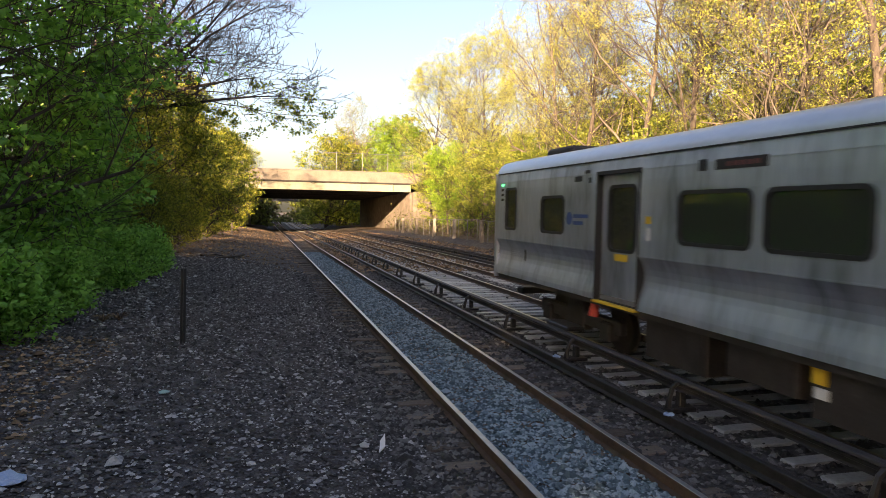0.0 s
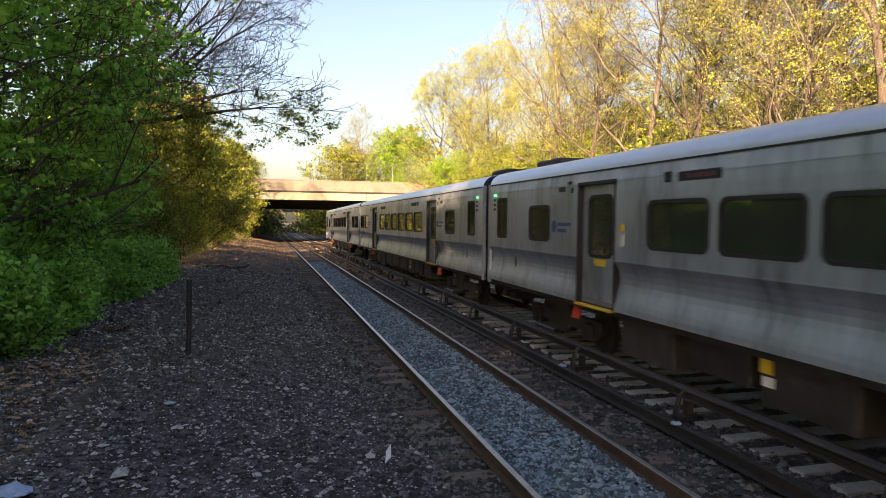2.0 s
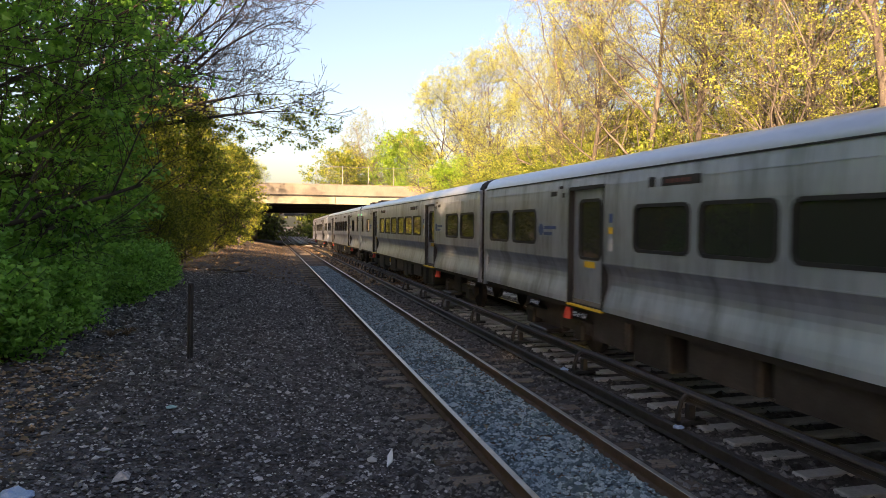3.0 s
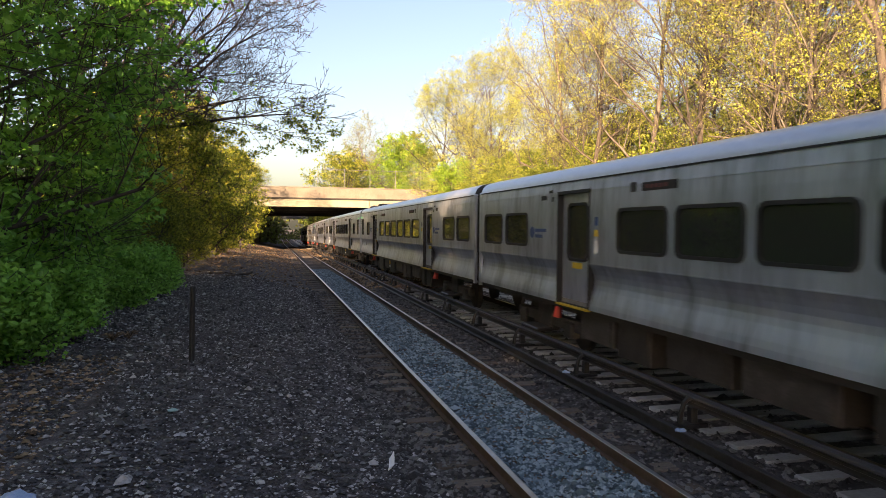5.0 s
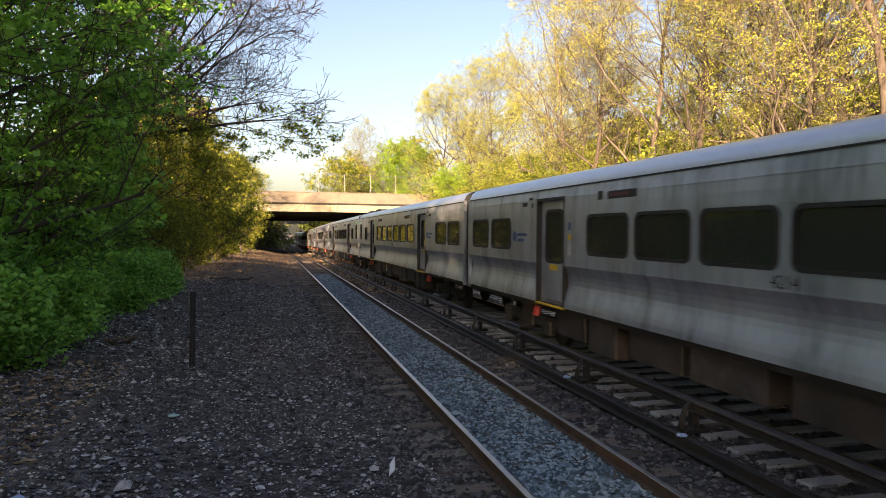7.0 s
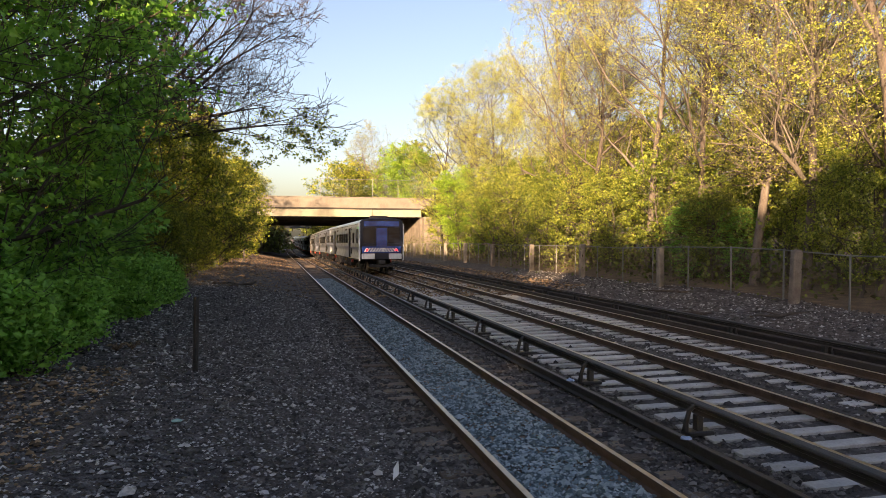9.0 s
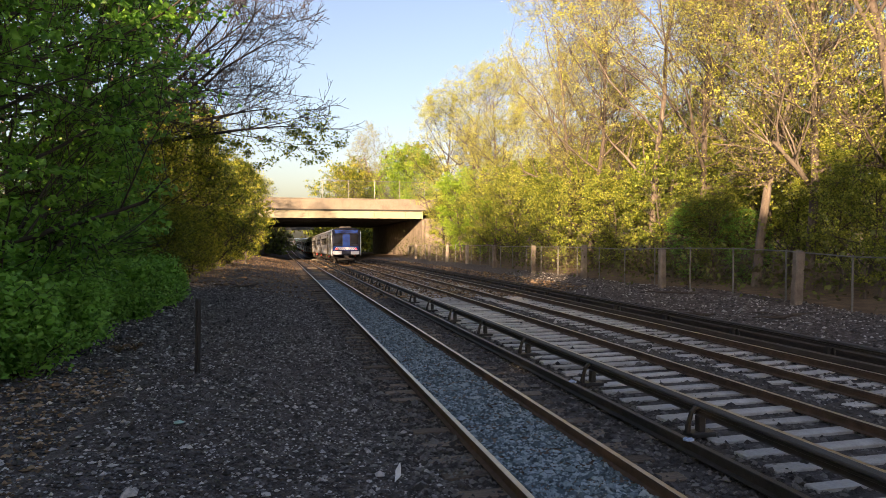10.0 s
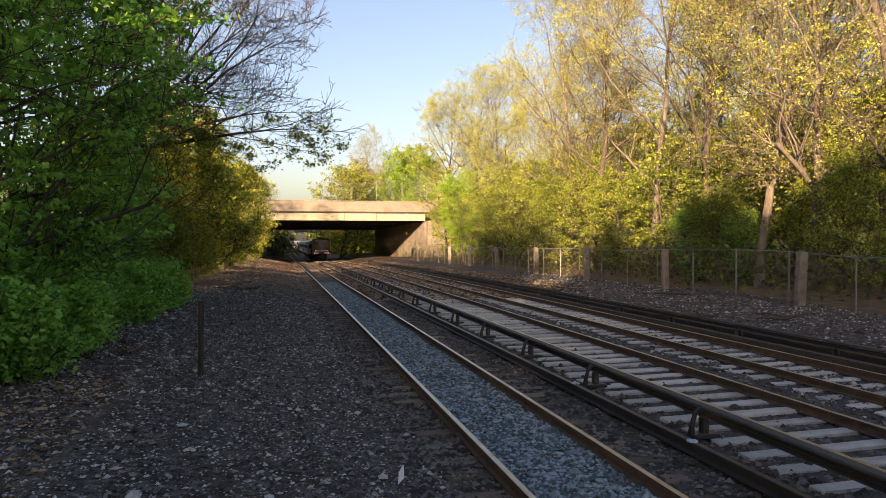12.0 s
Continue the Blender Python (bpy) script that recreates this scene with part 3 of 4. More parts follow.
    for y0, y1, z1 in ((HL - 2.3, HL - .9, 4.2),):
        part("roof_box", Shape().box(-.6, .6, y0, y1, 3.9, z1, c=.05).mesh("roof_box", M["under"]), car, "dark rooftop box")
    part("roof_walk", Shape().box(-.5, .5, -9.5, 8.5, 3.9, 4.05, c=.03).mesh("roof_walk", M["under"]), car, "dark long rooftop unit")
    # ends
    for e in (-1, 1):
        s = Shape()
        y = e * (HL - .1)
        pr = [(a, b) for a, b in SIDE] + prof[1:] + [(-a, b) for a, b in SIDE[::-1]][1:]
        m = len(pr)
        yy = e * HL
        v = [(a, y, b) for a, b in pr] + [(a * .95, yy, 1.1 + (b - 1.1) * .985) for a, b in pr]
        s.add(v, [(i, i + 1, m + i + 1, m + i) for i in range(m - 1)] + [tuple(range(m, 2 * m)) if e > 0 else tuple(range(2 * m - 1, m - 1, -1))])
        part("end_wall", s.mesh("end_wall", [M["cab_shaded"] if e > 0 else M["black"]]), car, "cab end coloured near black for shade" if e > 0 else "dark blind end")
        for sgn in (-1, 1):
            cp = Shape().box(min(sgn * 1.5, sgn * 1.6), max(sgn * 1.5, sgn * 1.6), min(e * (HL - .13), e * (HL - .0)), max(e * (HL - .13), e * (HL - .0)), 1.0, 3.62, c=.02)
            part("corner_post", cp.mesh("corner_post", M["steel"]), car)
        if e > 0:
            for x0, x1 in ((-1.42, -.5), (.5, 1.42)):
                part("front_panel", Shape().box(x0, x1, HL + .002, HL + .06, 1.12, 1.5, c=.03).mesh("front_panel", M["steel"]), car, "steel lower cab panel")
            # blue strip paints the sky's reflection across the top of the cab end
            part("head_panel", Shape().box(-1.25, 1.25, HL + .002, HL + .01, 3.42, 3.78, c=.003).mesh("head_panel", M["cab_blue"]), car, "blue strip over the windscreens, painted as reflected sky")
            part("chevron_panel", Shape().box(-1.4, 1.4, HL + .002, HL + .012, 1.56, 2.0).mesh("chevron_panel", M["cab_blue"]), car, "dark blue panel behind the chevrons")
            ch = Shape()
            for k in range(-6, 7):
                ch.add([(k * .2 - .03, HL + .03, 1.62), (k * .2 + .07, HL + .03, 1.62), (k * .2 + .07 + (.2 if k < 0 else -.2), HL + .03, 1.9), (k * .2 - .03 + (.2 if k < 0 else -.2), HL + .03, 1.9),
                        (k * .2 - .03, HL, 1.62), (k * .2 + .07, HL, 1.62), (k * .2 + .07 + (.2 if k < 0 else -.2), HL, 1.9), (k * .2 - .03 + (.2 if k < 0 else -.2), HL, 1.9)],
                       [(0, 1, 2, 3), (7, 6, 5, 4), (0, 4, 5, 1), (1, 5, 6, 2), (2, 6, 7, 3), (3, 7, 4, 0)])
            part("chevrons", ch.mesh("chevrons", M["white"]), car, "white chevron stripes")
            for sx in (-1, 1):
                wg = Shape()
                g = [(sx * (.55 + a), b) for a, b in ((-.1, 2.25), (.75, 2.25), (.75, 3.3), (-.1, 3.4))]
                wg.add([(a, HL + .004, b) for a, b in g] + [(a, HL + .012, b) for a, b in g], [(0, 1, 2, 3), (7, 6, 5, 4), (0, 4, 5, 1), (1, 5, 6, 2), (2, 6, 7, 3), (3, 7, 4, 0)])
                part("windscreen", wg.mesh("windscreen", M["screen"]), car, "dark cab windscreen")
                lt = Shape().tube([(sx * 1.05, HL, 1.75), (sx * 1.05, HL + .05, 1.75)], [.09, .08], 12)
                part("tail_light", lt.mesh("tail_light", M["tail"]), car, "red tail light")
            dr = Shape().box(-.38, .38, HL + .002, HL + .03, 1.95, 3.3)
            part("end_door", dr.mesh("end_door", M["cab_blue"]), car, "dark end door")
        co = Shape().box(-.25, .25, min(e * (HL - .3), e * (HL + .2)), max(e * (HL - .3), e * (HL + .2)), .75, 1.05, c=.03)
        part("coupler", co.mesh("coupler", M["iron"]), car)
        di = Shape().box(-.6, .6, min(e * (HL - .1), e * (HL + .19)), max(e * (HL - .1), e * (HL + .19)), 1.1, 3.3) if e < 0 else Shape().box(-.9, .9, HL - .3, HL + .1, .55, .72, c=.03)
        part("gangway" if e < 0 else "pilot", di.mesh("gangway" if e < 0 else "pilot", M["black"]), car)
    # inside: floor, ceiling, seats
    part("floor", Shape().box(-1.5, 1.5, -HL + .15, HL - .15, 1.1, 1.2).mesh("floor", M["floor_in"]), car)
    part("inner_ceiling", Shape().box(-1.5, 1.5, -HL + .15, HL - .15, 3.4, 3.5).mesh("inner_ceiling", M["floor_in"]), car)
    part("partition", Shape().box(-1.5, 1.5, HL - 1.9, HL - 1.8, 1.2, 3.4).mesh("partition", M["floor_in"]), car)
    seat = Shape().box(-.5, .5, -.25, .25, 0, .25, c=.03).box(-.5, .5, -.3, -.2, .2, .85, c=.03).mesh("seat", M["seat"])
    for k in range(11):
        for sx in (-1, 1):
            part("seat", seat, car, at=pose(sx * .95, -4.6 + .92 * k, 1.4))
    # running gear
    for yb in (-9.0, 9.0):
        for sgn in (-1, 1):
            fr = Shape().box(min(sgn * .95, sgn * 1.12), max(sgn * .95, sgn * 1.12), yb - 1.75, yb + 1.75, .42, .68, c=.03)
            fr.box(min(sgn * .92, sgn * 1.16), max(sgn * .92, sgn * 1.16), yb - .4, yb + .4, .3, 1.0, c=.04)
            for w in (-1.3, 1.3):
                fr.box(min(sgn * .95, sgn * 1.2), max(sgn * .95, sgn * 1.2), yb + w - .2, yb + w + .2, .28, .62, c=.04)
            part("bogie_frame", fr.mesh("bogie_frame", M["under"]), car)
            sh = Shape().box(min(sgn * 1.15, sgn * 1.55), max(sgn * 1.15, sgn * 1.55), yb - .5, yb + .5, .3, .38, c=.02)
            part("collector_shoe", sh.mesh("collector_shoe", M["iron"]), car)
            for w in (-1.3, 1.3):
                wh = Shape().tube([(sgn * .68, yb + w, .44), (sgn * .7, yb + w, .44), (sgn * .7, yb + w, .44), (sgn * .82, yb + w, .44)], [.47, .47, .44, .44], 24)
                part("wheel", wh.mesh("wheel", M["under"]), car)
    rr = random.Random(4)
    for sgn in (-1, 1):
        y = -6.6
        while y < 6.2:
            ln = rr.uniform(.5, 1.7)
            zb = rr.uniform(.35, .6)
            bx = Shape().box(min(sgn * .55, sgn * 1.42), max(sgn * .55, sgn * 1.42), y, y + ln, zb, 1.05, c=.03)
            bx.box(min(sgn * 1.42, sgn * 1.44), max(sgn * 1.42, sgn * 1.44), y + .08, y + ln - .08, zb + .08, .98)
            part("equipment_box", bx.mesh("equipment_box", M["under"]), car, "grimy underfloor equipment box")
            y += ln + rr.uniform(.08, .45)
        ft = Shape().box(min(sgn * 1.44, sgn * 1.47), max(sgn * 1.44, sgn * 1.47), 2.3, 2.5, .8, .99)
        part("yellow_valve_box", ft.mesh("yellow_valve_box", M["yellow"]), car, "yellow valve box")
        ft = Shape().box(min(sgn * 1.44, sgn * 1.47), max(sgn * 1.44, sgn * 1.47), 2.27, 2.46, .64, .76)
        part("white_plate", ft.mesh("white_plate", M["white"]), car, "white plate")
        for yy in (HL - 5.2, -HL + 5.2):
            hs = Shape().tube([(sgn * 1.46, yy, 1.0), (sgn * 1.5, yy, .75)], [.08, .1], 8)
            part("horn_box", hs.mesh("horn_box", M["red"]), car, "red capped cylinder under the floor")
    return car


CAR_PITCH = 25.9
# seconds and how far ahead the front of the train has come
LEAD = [(0.0, 16.5), (3.0, 95.6), (5.0, 148.0), (5.5, 161.1), (6.0, 174.4), (7.0, 200.95), (9.5, 267.0), (12.0, 332.6)]
cars = [build_car()]
for k in range(1, 8):
    cars.append(copy_thing(cars[0], Matrix()))

for car in cars[:7]:
    for ob in car.children:
        if ob.name.startswith("tail_light"):
            ob.material_slots[0].link = "OBJECT"
            ob.material_slots[0].material = M["black"]
            tagged(ob, "unlit tail light")


def fleet_number(car, text, sgn, y):
    """Dark figures just above the belt line."""
    cu = bpy.data.curves.new("figures", "FONT")
    cu.body, cu.size, cu.extrude, cu.align_x = text, 0.23, 0.002, "CENTER"
    ob = bpy.data.objects.new("figures", cu)
    scene.collection.objects.link(ob)
    me = bpy.data.meshes.new_from_object(ob.evaluated_get(bpy.context.evaluated_depsgraph_get()))
    bpy.data.objects.remove(ob)
    me.materials.append(M["black"])
    part("car_number", me, car, "dark painted car number", at=pose(sgn * 1.603, y, 2.01, 90, 0, 90 * sgn))


fleet_number(cars[6], "4215", -1, -0.15)
fleet_number(cars[7], "4214", 1, 0.15)

# ---------------- bridge ----------------
def build_bridge():
    br = thing("road_bridge", "sunlit concrete and steel road bridge over the tracks", "bridge", kind="structure")
    y0, y1 = 104.0, 148.0
    xl, xr = -14.0, 46.0

    def slope(y):
        return -0.9 * (y - y0) / (y1 - y0)
    part("parapet", Shape().box(xl, xr, y0 - .35, y0 + .25, 6.75, 8.3, c=.04).mesh("parapet", M["concrete"]), br, "pale concrete parapet")
    part("ledge", Shape().box(xl, xr, y0 - .5, y0 + .4, 6.55, 6.75).mesh("ledge", M["under"]), br)
    part("girder", Shape().box(xl, 23.1, y0 - .2, y0 - .16, 5.45, 6.55).box(xl, 23.1, y0 - .38, y0 + .05, 5.37, 5.45).mesh("girder", M["girder"]), br, "cream painted steel girder")
    for k in range(8):
        x = 5.2 - 20 + 5 * k
        part("stiffener", Shape().box(x - .05, x + .05, y0 - .34, y0 - .2, 5.45, 6.55).mesh("stiffener", M["girder"]), br)
    for k in range(1, 10):
        y = y0 + (y1 - y0) * k / 9
        z = slope(y)
        part("beam", Shape().box(xl, 23.0, y - .2, y + .2, 5.37 + z, 6.5 + z).mesh("beam", M["under"]), br)
    dk = Shape()
    dk.add([(xl, y0 - .3, 6.5), (xr, y0 - .3, 6.5), (xr, y1 + .3, 5.6), (xl, y1 + .3, 5.6), (xl, y0 - .3, 6.75), (xr, y0 - .3, 6.75), (xr, y1 + .3, 5.85), (xl, y1 + .3, 5.85)],
           [(3, 2, 1, 0), (4, 5, 6, 7), (0, 1, 5, 4), (1, 2, 6, 5), (2, 3, 7, 6), (3, 0, 4, 7)])
    part("deck", dk.mesh("deck", M["asphalt"]), br)
    part("far_parapet", Shape().box(xl, xr, y1 - .1, y1 + .3, 5.8, 6.9).mesh("far_parapet", M["concrete"]), br)
    ab = Shape()
    ab.add([(23.0, y0, -3), (46, y0, -3), (46, y1, -5), (21.5, y1, -5), (23.0, y0, 5.37), (46, y0, 6.5), (46, y1, 5.6), (21.5, y1, 4.5)],
           [(3, 2, 1, 0), (4, 5, 6, 7), (0, 1, 5, 4), (1, 2, 6, 5), (2, 3, 7, 6), (3, 0, 4, 7)])
    part("abutment", ab.mesh("abutment", M["abut"]), br, "stained stone abutment wall")
    part("wing_wall", Shape().box(23.3, 27.5, y0 - 1.2, y0 - .01, -2.5, 5.2).mesh("wing_wall", M["abut"]), br, "stone block wing wall")
    rr = random.Random(5)
    blk = Shape().box(-.58, .58, -.06, .06, -.28, .28, c=.03).mesh("stone", M["abut"])
    for j in range(12):
        for i in range(4):
            x = 23.9 + 1.2 * i + (.6 if j % 2 else 0)
            if x < 27.6:
                part("stone", blk, br, at=pose(x, y0 - 1.2 + rr.uniform(-.03, .03), -1.6 + .6 * j, rr.uniform(-1, 1), 0, rr.uniform(-1.5, 1.5)))
    for i in range(12):
        part("parapet_cap", Shape().box(-13.9 + 5 * i, -9.0 + 5 * i, y0 - .42, y0 + .32, 8.3, 8.42, c=.03).mesh("parapet_cap", M["concrete"]), br)
    al = Shape()
    al.add([(xl, y0, -3), (-3.0, y0, -3), (-1.8, y1, -5), (xl, y1, -5), (xl, y0, 6.5), (-3.0, y0, 6.5), (-1.8, y1, 5.6), (xl, y1, 5.6)],
           [(3, 2, 1, 0), (4, 5, 6, 7), (0, 1, 5, 4), (1, 2, 6, 5), (2, 3, 7, 6), (3, 0, 4, 7)])
    part("abutment", al.mesh("abutment", M["abut"]), br, "shaded stone abutment wall")
    # railing on the parapet
    rail_ = thing("bridge_fence", "wire mesh safety fence with pale posts on the bridge parapet", "fence")
    pm = Shape().tube([(0, 0, 0), (0, 0, 2.9)], [.05, .05], 6).mesh("post", M["galv"])
    for k in range(6):
        part("post", pm, rail_, at=pose(7.4 + 4.0 * k, y0, 8.4))
    for z in (8.4, 11.15):
        part("top_rail", Shape().tube([(7.4, y0, z), (27.4, y0, z)], [.035, .035], 5).mesh("top_rail", M["galv"]), rail_)
    w = Shape()
    for k in range(150):
        for s in (-1, 1):
            x = 7.4 + .25 * k
            if x < 24.6:
                w.tube([(x if s > 0 else x + 2.75, y0, 8.4), (x + 2.75 if s > 0 else x, y0, 11.15)], [.004, .004], 3, cap=False)
    tagged(part("wire_mesh", w.mesh("wire_mesh", M["galv"]), rail_), kind="stuff")


build_bridge()


def build_far_bridge():
    fb = thing("far_bridge", "dark shaded bridge far down the line", "bridge", kind="structure")
    dx, dz = bend(200)
    part("deck", Shape().box(dx - 40, dx + 60, 200, 210, dz + 6.5, dz + 9).mesh("deck", M["far_steel"]), fb)
    part("abutment", Shape().box(dx - 40, dx - 2, 200, 210, dz - 2, dz + 6.5).mesh("abutment", M["far_steel"]), fb)
    part("abutment", Shape().box(dx + 16, dx + 60, 200, 210, dz - 2, dz + 6.5).mesh("abutment", M["far_steel"]), fb)


build_far_bridge()


# ---------------- fences ----------------
def lineside_fence():
    fe = thing("chain_link_fence", "rusty grey chain-link fence with pipe posts along the cutting", "fence")
    X = 17.2
    post = Shape().tube([(0, 0, -.2), (0, 0, 1.72), (0, 0, 1.76)], [.032, .032, .01], 8).mesh("post", M["galv"])
    ys = [8.5 + 2.75 * k for k in range(30)]
    for y in ys:
        dx, _ = bend(y)
        part("post", post, fe, at=pose(X + dx, y, ground(X + dx, y)))
    for a, b in zip(ys, ys[1:]):
        pa, pb = (Vector((X + bend(q)[0], q, ground(X + bend(q)[0], q))) for q in (a, b))
        part("top_rail", Shape().tube([pa + Vector((0, 0, 1.7)), pb + Vector((0, 0, 1.7))], [.022, .022], 6).mesh("top_rail", M["galv"]), fe)
        w = Shape()
        n = 32
        d = (pb - pa)
        for k in range(-19, n):
            for s in (-1, 1):
                u0, u1 = k / n, (k + 19) / n
                if s < 0:
                    u0, u1 = u1, u0
                za, zb = .06, 1.66
                c0, c1 = min(max(u0, 0), 1), min(max(u1, 0), 1)
                if abs(c1 - c0) < 1e-4:
                    continue
                z0 = za + (zb - za) * (c0 - u0) / (u1 - u0)
                z1 = za + (zb - za) * (c1 - u0) / (u1 - u0)
                w.tube([pa + d * c0 + Vector((0, 0, z0)), pa + d * c1 + Vector((0, 0, z1))], [.0014, .0014], 3, cap=False)
        tagged(part("wire_mesh", w.mesh("wire_mesh", M["wire"]), fe), kind="stuff")
    r = random.Random(3)
    for k in range(9):
        y = [18.75, 26.7, 34.6, 42.3, 50.5, 58.5, 66, 74, 82][k]
        h, w = 1.85 + r.uniform(-.1, .1), .16
        s = Shape().box(-w, w, -w * .8, w * .8, -.3, h, c=.05)
        s.v = [(x + r.uniform(-.02, .02), yy + r.uniform(-.02, .02), z + r.uniform(-.03, .03)) for x, yy, z in s.v]
        x = X - .25 + bend(y)[0]
        solo("concrete_post", s.mesh("concrete_post", M["post_conc"]), "old weathered concrete post beside the chain-link fence", "post", "old fence posts", at=pose(x, y, ground(x, y), r.uniform(-2, 2), r.uniform(-3, 3), 0))


lineside_fence()


# ---------------- trees ----------------
def grow(seed, height, trunk_r, crown_from, spread, levels, kids, lean=(0, 0), up=0.35, wiggle=0.18):
    """Skeleton of a tree: list of (points, radii, level)."""
    r = random.Random(seed)
    out = []

    def limb(p, d, length, rad, lev):
        n = 5 if lev else 8
        pts, rr = [p.copy()], [rad]
        for i in range(n):
            d = (d + Vector((r.uniform(-1, 1), r.uniform(-1, 1), r.uniform(-.6, 1))) * wiggle * (0.6 if lev == 0 else 1.2) + Vector((0, 0, up * .12))).normalized()
            p = p + d * (length / n)
            pts.append(p.copy())
            rr.append(max(rad * (1 - .8 * (i + 1) / n), .006))
        out.append((pts, rr, lev))
        if lev >= levels:
            return
        for k in range(kids[lev]):
            u = r.uniform(crown_from, .98) if lev == 0 else r.uniform(.25, 1.0)
            i = min(int(u * n), n - 1)
            q = pts[i].lerp(pts[i + 1], u * n - i)
            a = r.uniform(0, 6.2832)
            base = (pts[i + 1] - pts[i]).normalized()
            side = Vector((math.cos(a), math.sin(a), 0))
            nd = (base * (.55 if lev else .45) + side * spread + Vector((0, 0, up))).normalized()
            ln = length * (.5 if lev == 0 else .55) * r.uniform(.7, 1.15) * (1.15 - .5 * u if lev == 0 else 1)
            limb(q, nd, ln, max(rr[i] * .46, .008), lev + 1)
    limb(Vector((0, 0, -.3)), Vector((lean[0], lean[1], 1)).normalized(), height, trunk_r, 0)
    return out


def crown_tree(seed, height, trunk_r, fork, width, leaders, kids, wiggle=0.2, rise=0.25):
    """Skeleton with a clear trunk, ascending leaders and twigs that fill a rounded crown; list of (points, radii, level)."""
    r = random.Random(seed)
    out = []
    mid = height * (1 + fork) / 2
    half = height * (1 - fork) / 2

    def outside(p):
        q = ((p.x / (width / 2)) ** 2 + (p.y / (width / 2)) ** 2 + ((p.z - mid) / half) ** 2)
        return q > 1.0 + .12 * noise.noise(p * .6)

    def limb(p, d, length, rad, lev, last):
        n = (7, 6, 4, 2, 2)[lev]
        pts, rr = [p.copy()], [rad]
        for i in range(n):
            d = (d + Vector((r.uniform(-1, 1), r.uniform(-1, 1), r.uniform(-.8, 1))) * wiggle * (.35 if lev == 0 else 1) + Vector((0, 0, rise * .25))).normalized()
            p = p + d * (length / n)
            if lev and i > 0 and outside(p):
                break
            pts.append(p.copy())
            rr.append(max(rad * (1 - .75 * (i + 1) / n), .007))
        out.append((pts, rr, lev))
        if lev >= last:
            return
        m = len(pts) - 1
        for k in range(kids[lev - 1] if lev else 0):
            u = .12 + .86 * (k + r.random()) / kids[lev - 1]
            i = min(int(u * m), m - 1)
            q = pts[i].lerp(pts[i + 1], u * m - i)
            base = (pts[i + 1] - pts[i]).normalized()
            side = Vector((r.gauss(0, 1), r.gauss(0, 1), r.gauss(0, .7)))
            side = (side - base * side.dot(base)).normalized()
            limb(q, (base * .62 + side * r.uniform(.6, 1.0) + Vector((0, 0, rise * .6))).normalized(), length * r.uniform(.38, .62), max(rr[i] * .5, .009), lev + 1, last)

    last = len(kids) + 1
    limb(Vector((0, 0, -.4)), Vector((r.uniform(-.06, .06), r.uniform(-.06, .06), 1)).normalized(), height * .78, trunk_r, 0, last)
    stem = out[0][0]
    for k in range(leaders):
        u = fork + .04 + (.97 - fork) * (k / leaders) ** 1.1
        i = min(int(u * 7), 6)
        q = stem[i].lerp(stem[i + 1], u * 7 - i)
        a = 2.4 * k + r.uniform(-.5, .5)
        low = 1 - k / leaders
        d = Vector((math.cos(a), math.sin(a), rise * 1.2 + .75 * (1 - low) + r.uniform(-.15, .25))).normalized()
        limb(q, d, min(width * .78, height * .5) * r.uniform(.8, 1.15), max(out[0][1][i] * .55, .02), 1, last)
    return out


def cluster_leaves(name, limbs, mat, seed, clumps, per, size, spread, flat=.6, from_level=2):
    """Leaves as small folded blades, gathered in clumps at the twigs."""
    g = np.random.default_rng(seed)
    tips = np.array([tuple(p) for pts, _, lev in limbs if lev >= from_level for p in pts[-2:]])
    hub = tips[g.choice(len(tips), clumps)]
    k = np.repeat(np.arange(clumps), g.poisson(per, clumps) + 2)
    n = len(k)
    wide = spread * g.uniform(.5, 1.4, clumps)[k][:, None]
    c = hub[k] + g.normal(0, 1, (n, 3)) * wide * np.array([1, 1, flat])
    a = g.normal(0, 1, (n, 3))
    a[:, 2] = a[:, 2] * .5 - .55
    a /= np.linalg.norm(a, axis=1)[:, None]
    b = np.cross(a, g.normal(0, 1, (n, 3)) * np.array([.6, .6, 1]))
    b /= np.linalg.norm(b, axis=1)[:, None] + 1e-9
    nn = np.cross(a, b)
    s = size * g.uniform(.55, 1.35, (n, 1))
    v = np.stack([c - a * s * .5, c + b * s * .38 + nn * s * .1, c + a * s * .6, c - b * s * .38 + nn * s * .1], 1).reshape(-1, 3)
    me = bpy.data.meshes.new(name)
    me.from_pydata(v.tolist(), [], np.arange(n * 4).reshape(-1, 4).tolist())
    me.materials.append(mat)
    return me


def crown_kind(name, label, h, limbs, bark, leaf, seed, clumps, per, size, spread, flat, group, from_level=2):
    t = thing(name, label, "tree", group)
    part("trunk", wood_mesh("trunk", limbs, bark), t)
    if clumps:
        part("crown", cluster_leaves("crown", limbs, leaf, seed, clumps, per, size, spread, flat, from_level), t)
    return {"ob": t, "h": h, "first": True}


